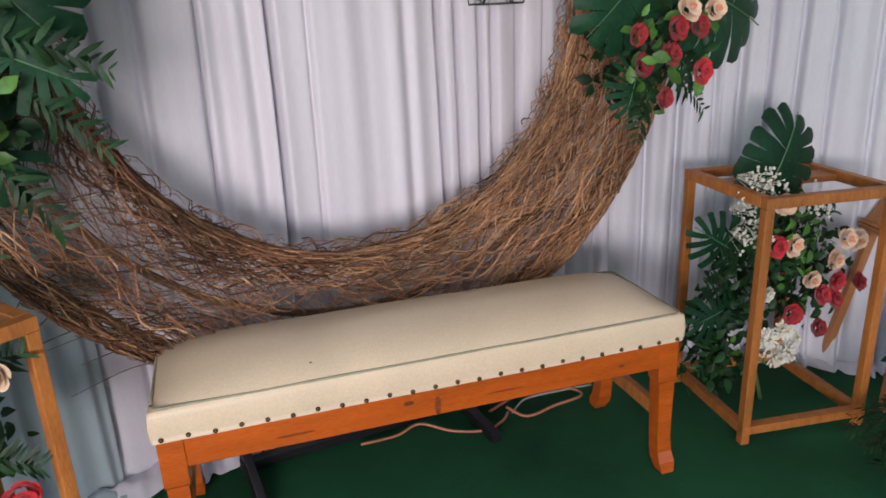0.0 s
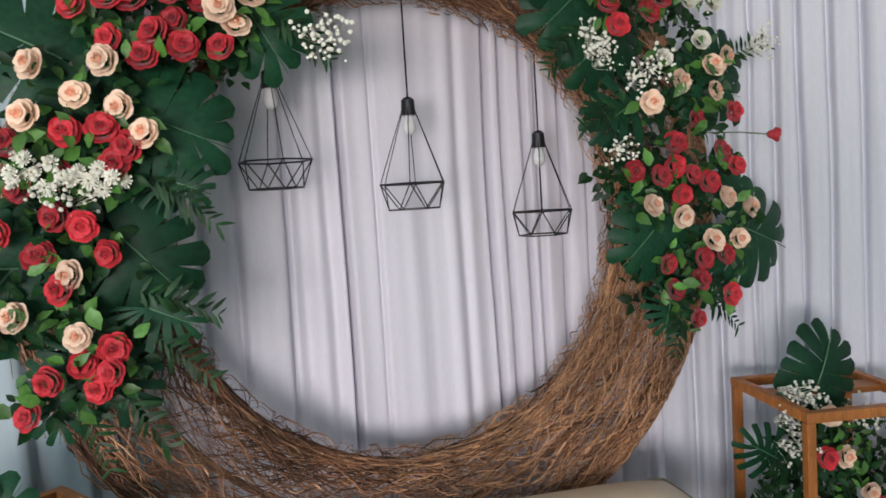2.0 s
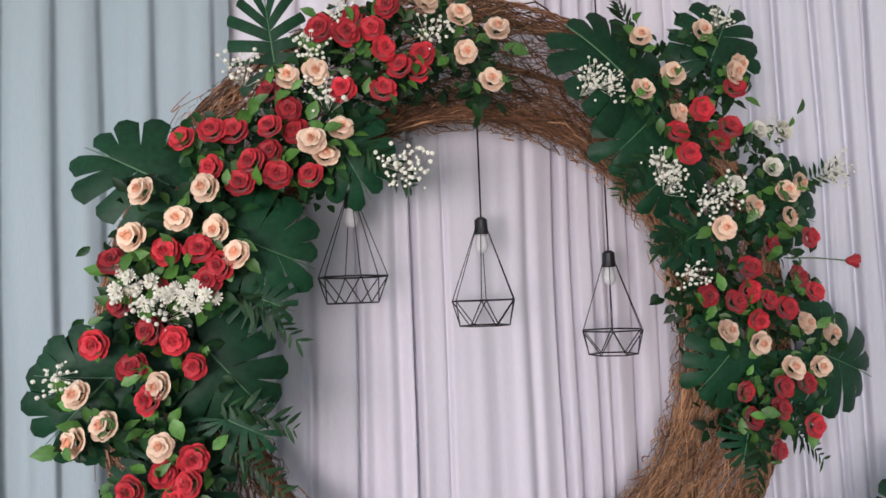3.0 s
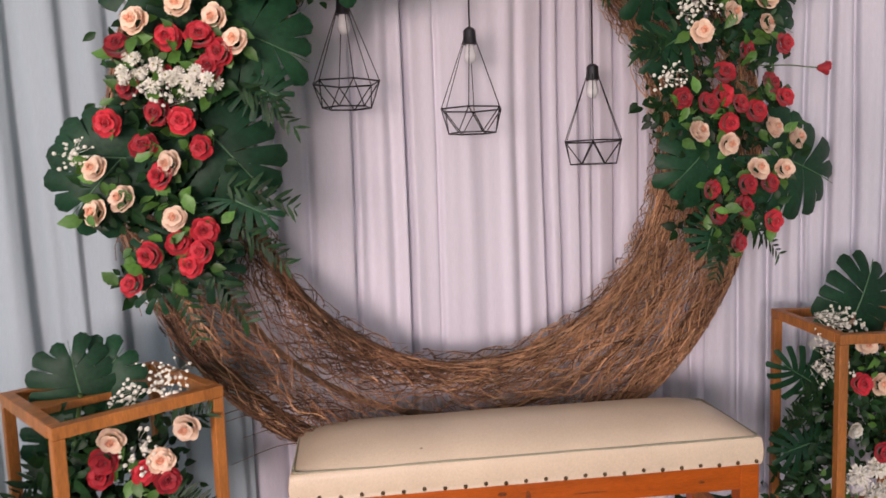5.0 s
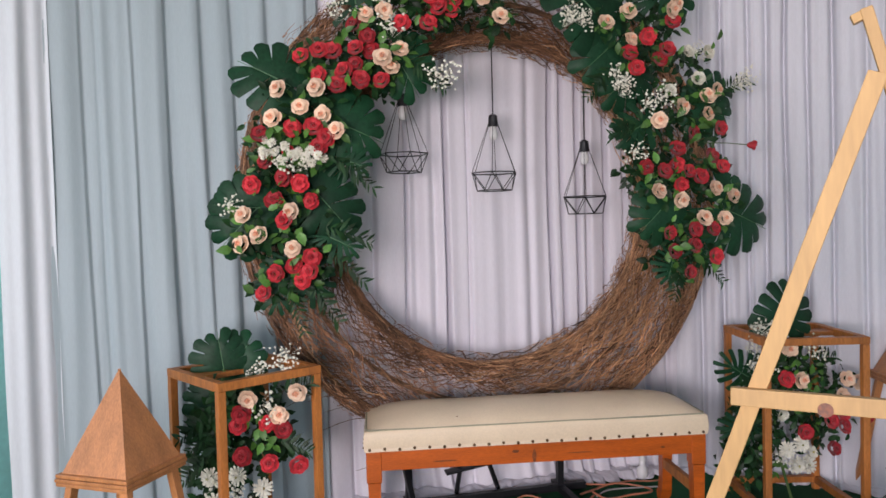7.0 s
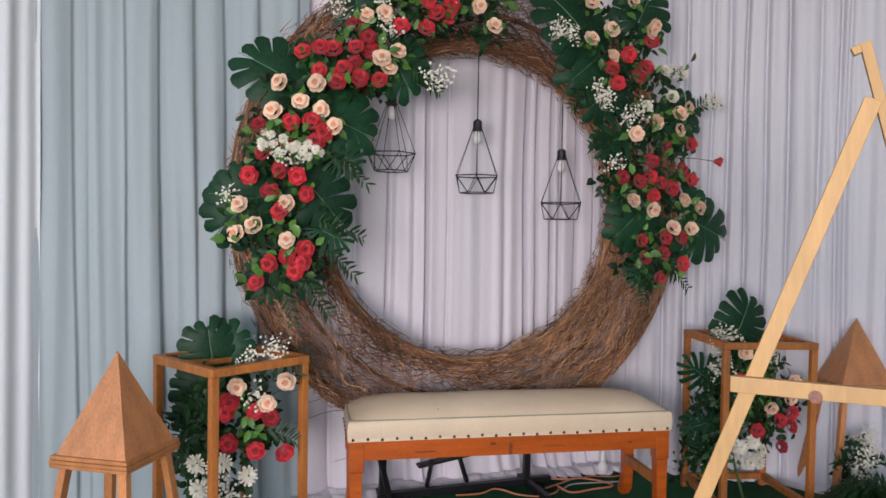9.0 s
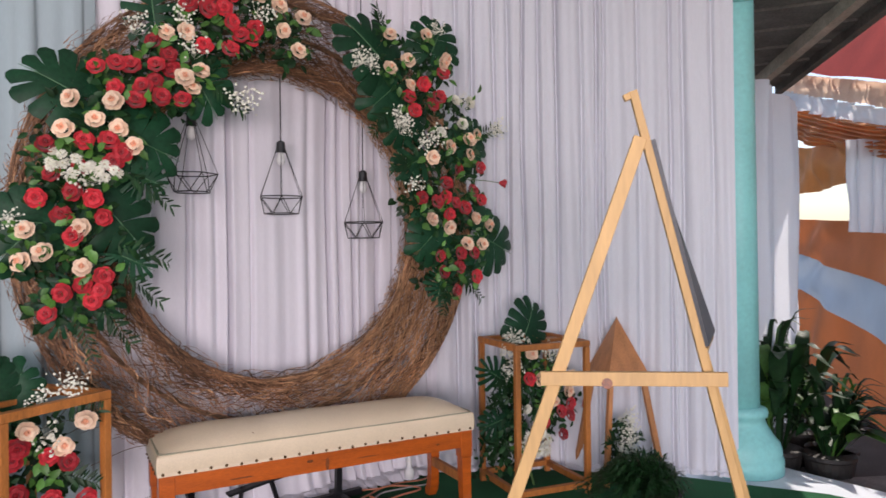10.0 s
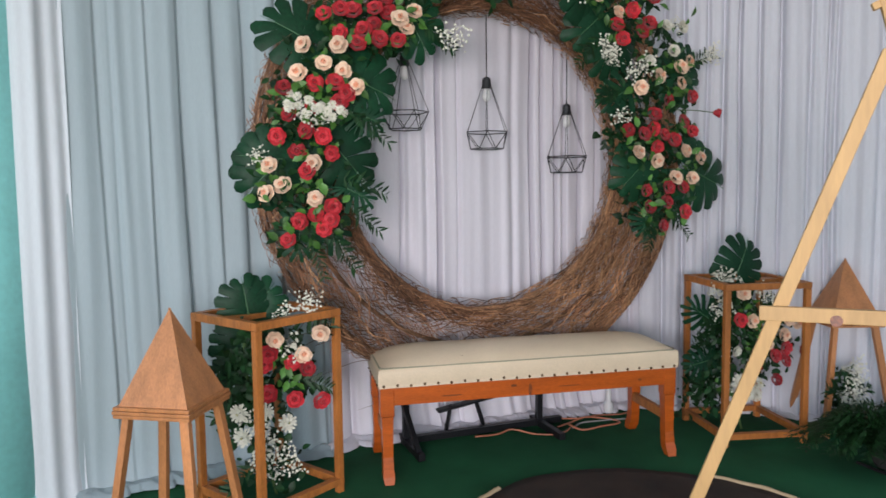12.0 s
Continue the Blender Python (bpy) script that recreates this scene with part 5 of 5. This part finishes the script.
vs = [bm.verts.new(p) for p in ((7.63, 4.35, 3.46), (2.50, 0.30, 1.75), (2.35, -0.75, 2.95), (7.0, 2.5, 4.9))]
bm.faces.new(vs)
bmesh.ops.subdivide_edges(bm, edges=bm.edges[:], cuts=12, use_grid_fill=True)
for v in bm.verts:
    v.co.z += 0.05 * noise.noise((v.co.x * 0.9, v.co.y * 0.9, 4))
tagged(part("tent_roof", bm, M_REDTARP, smooth=True), "red tarpaulin roof of the tent", "tent roof", kind="structure")


def eave():
    ob = thing("roof_eave", pose(0, 0, 0), "weathered tiled roof eave with grey brown rafters over the alley", "roof eave")
    a, b, c, d = Vector((2.33, 1.74, 2.52)), Vector((2.76, 0.92, 2.50)), Vector((4.22, 2.40, 2.44)), Vector((4.06, 2.66, 2.42))
    n = 11
    for k in range(n):
        f0, f1 = k / n, (k + 0.92) / n
        p = [a.lerp(d, f0), b.lerp(c, f0), b.lerp(c, f1), a.lerp(d, f1)]
        drop = Vector((0, 0, -0.02 - 0.012 * (k % 2)))
        bm = bmesh.new()
        lo = [bm.verts.new(q + drop) for q in p]
        hi = [bm.verts.new(q + Vector((0, 0, 0.03))) for q in p]
        bm.faces.new(list(reversed(lo)))
        bm.faces.new(hi)
        for i in range(4):
            j = (i + 1) % 4
            bm.faces.new((lo[i], lo[j], hi[j], hi[i]))
        bmesh.ops.recalc_face_normals(bm, faces=bm.faces[:])
        part("roof_batten", bm, M_ROOF, ob)
    part("rafter", bar(bmesh.new(), b.lerp(a, 0.25) + Vector((0, 0, -0.06)), d.lerp(c, 0.10) + Vector((0, 0, -0.07)), 0.06, 0.08), M_RAFTER, ob)
    part("rafter", bar(bmesh.new(), b.lerp(a, 0.02) + Vector((0, 0, -0.05)), c + Vector((0, 0, -0.05)), 0.05, 0.07), M_ROOF, ob)
    return ob


eave()


def alley_plant(at, height, seed, broad):
    ob = thing("potted_plant", pose(*at), "leafy green plant in a dark pot beside the veranda", "potted plant", "plants in the alley")
    r = random.Random(seed)
    part("pot", lathe(bmesh.new(), [(0.09, 0.0), (0.11, 0.06), (0.13, 0.18), (0.14, 0.19), (0.14, 0.21), (0.12, 0.21)], 24), M_POT, ob)
    for k in range(34):
        a = r.uniform(0, 6.28)
        ln = height * r.uniform(0.45, 1.0)
        out = r.uniform(0.14, 0.42)
        base = Vector((0.04 * math.cos(a), 0.04 * math.sin(a), 0.19))
        tip = base + Vector((out * math.cos(a), out * math.sin(a), ln * r.uniform(0.55, 0.85)))
        mid = base + Vector((0.45 * out * math.cos(a), 0.45 * out * math.sin(a), ln * 0.75))
        pts = smooth_path([base, mid, tip], 5)
        w = (0.042 if broad else 0.013) * r.uniform(0.8, 1.2)
        sv = Vector((-math.sin(a), math.cos(a), 0))
        bm = bmesh.new()
        rows = []
        for i, p in enumerate(pts):
            f = i / (len(pts) - 1)
            ww = w * math.sin(math.pi * min(1, 0.06 + 0.92 * f)) if f > 0.3 or not broad else 0.006
            rows.append([bm.verts.new(p - sv * ww + Vector((0, 0, ww * 0.3))), bm.verts.new(p), bm.verts.new(p + sv * ww + Vector((0, 0, ww * 0.3)))])
        for u, v in zip(rows, rows[1:]):
            bm.faces.new((u[0], u[1], v[1], v[0]))
            bm.faces.new((u[1], u[2], v[2], v[1]))
        part("leaf", bm, M_LEAF if k % 7 else M_LEAF_LIGHT, ob, smooth=True)
    return ob


alley_plant((2.76, 1.66, -0.2), 0.80, 1, True)
alley_plant((2.98, 1.46, -0.2), 0.55, 2, False)
alley_plant((2.95, 1.85, -0.2), 0.95, 3, False)
alley_plant((3.25, 1.78, -0.2), 0.75, 4, True)
alley_plant((2.86, 1.42, -0.2), 0.42, 5, True)
st = thing("stepping_stone", pose(2.86, 1.18, -0.2), "flat grey stepping stone in the alley", "stone")
part("slab", box(bmesh.new(), (0.45, 0.30, 0.10), (0, 0, 0.05), Matrix.Rotation(radians(-30), 4, "Z"), 0.03), M_STONE, st)
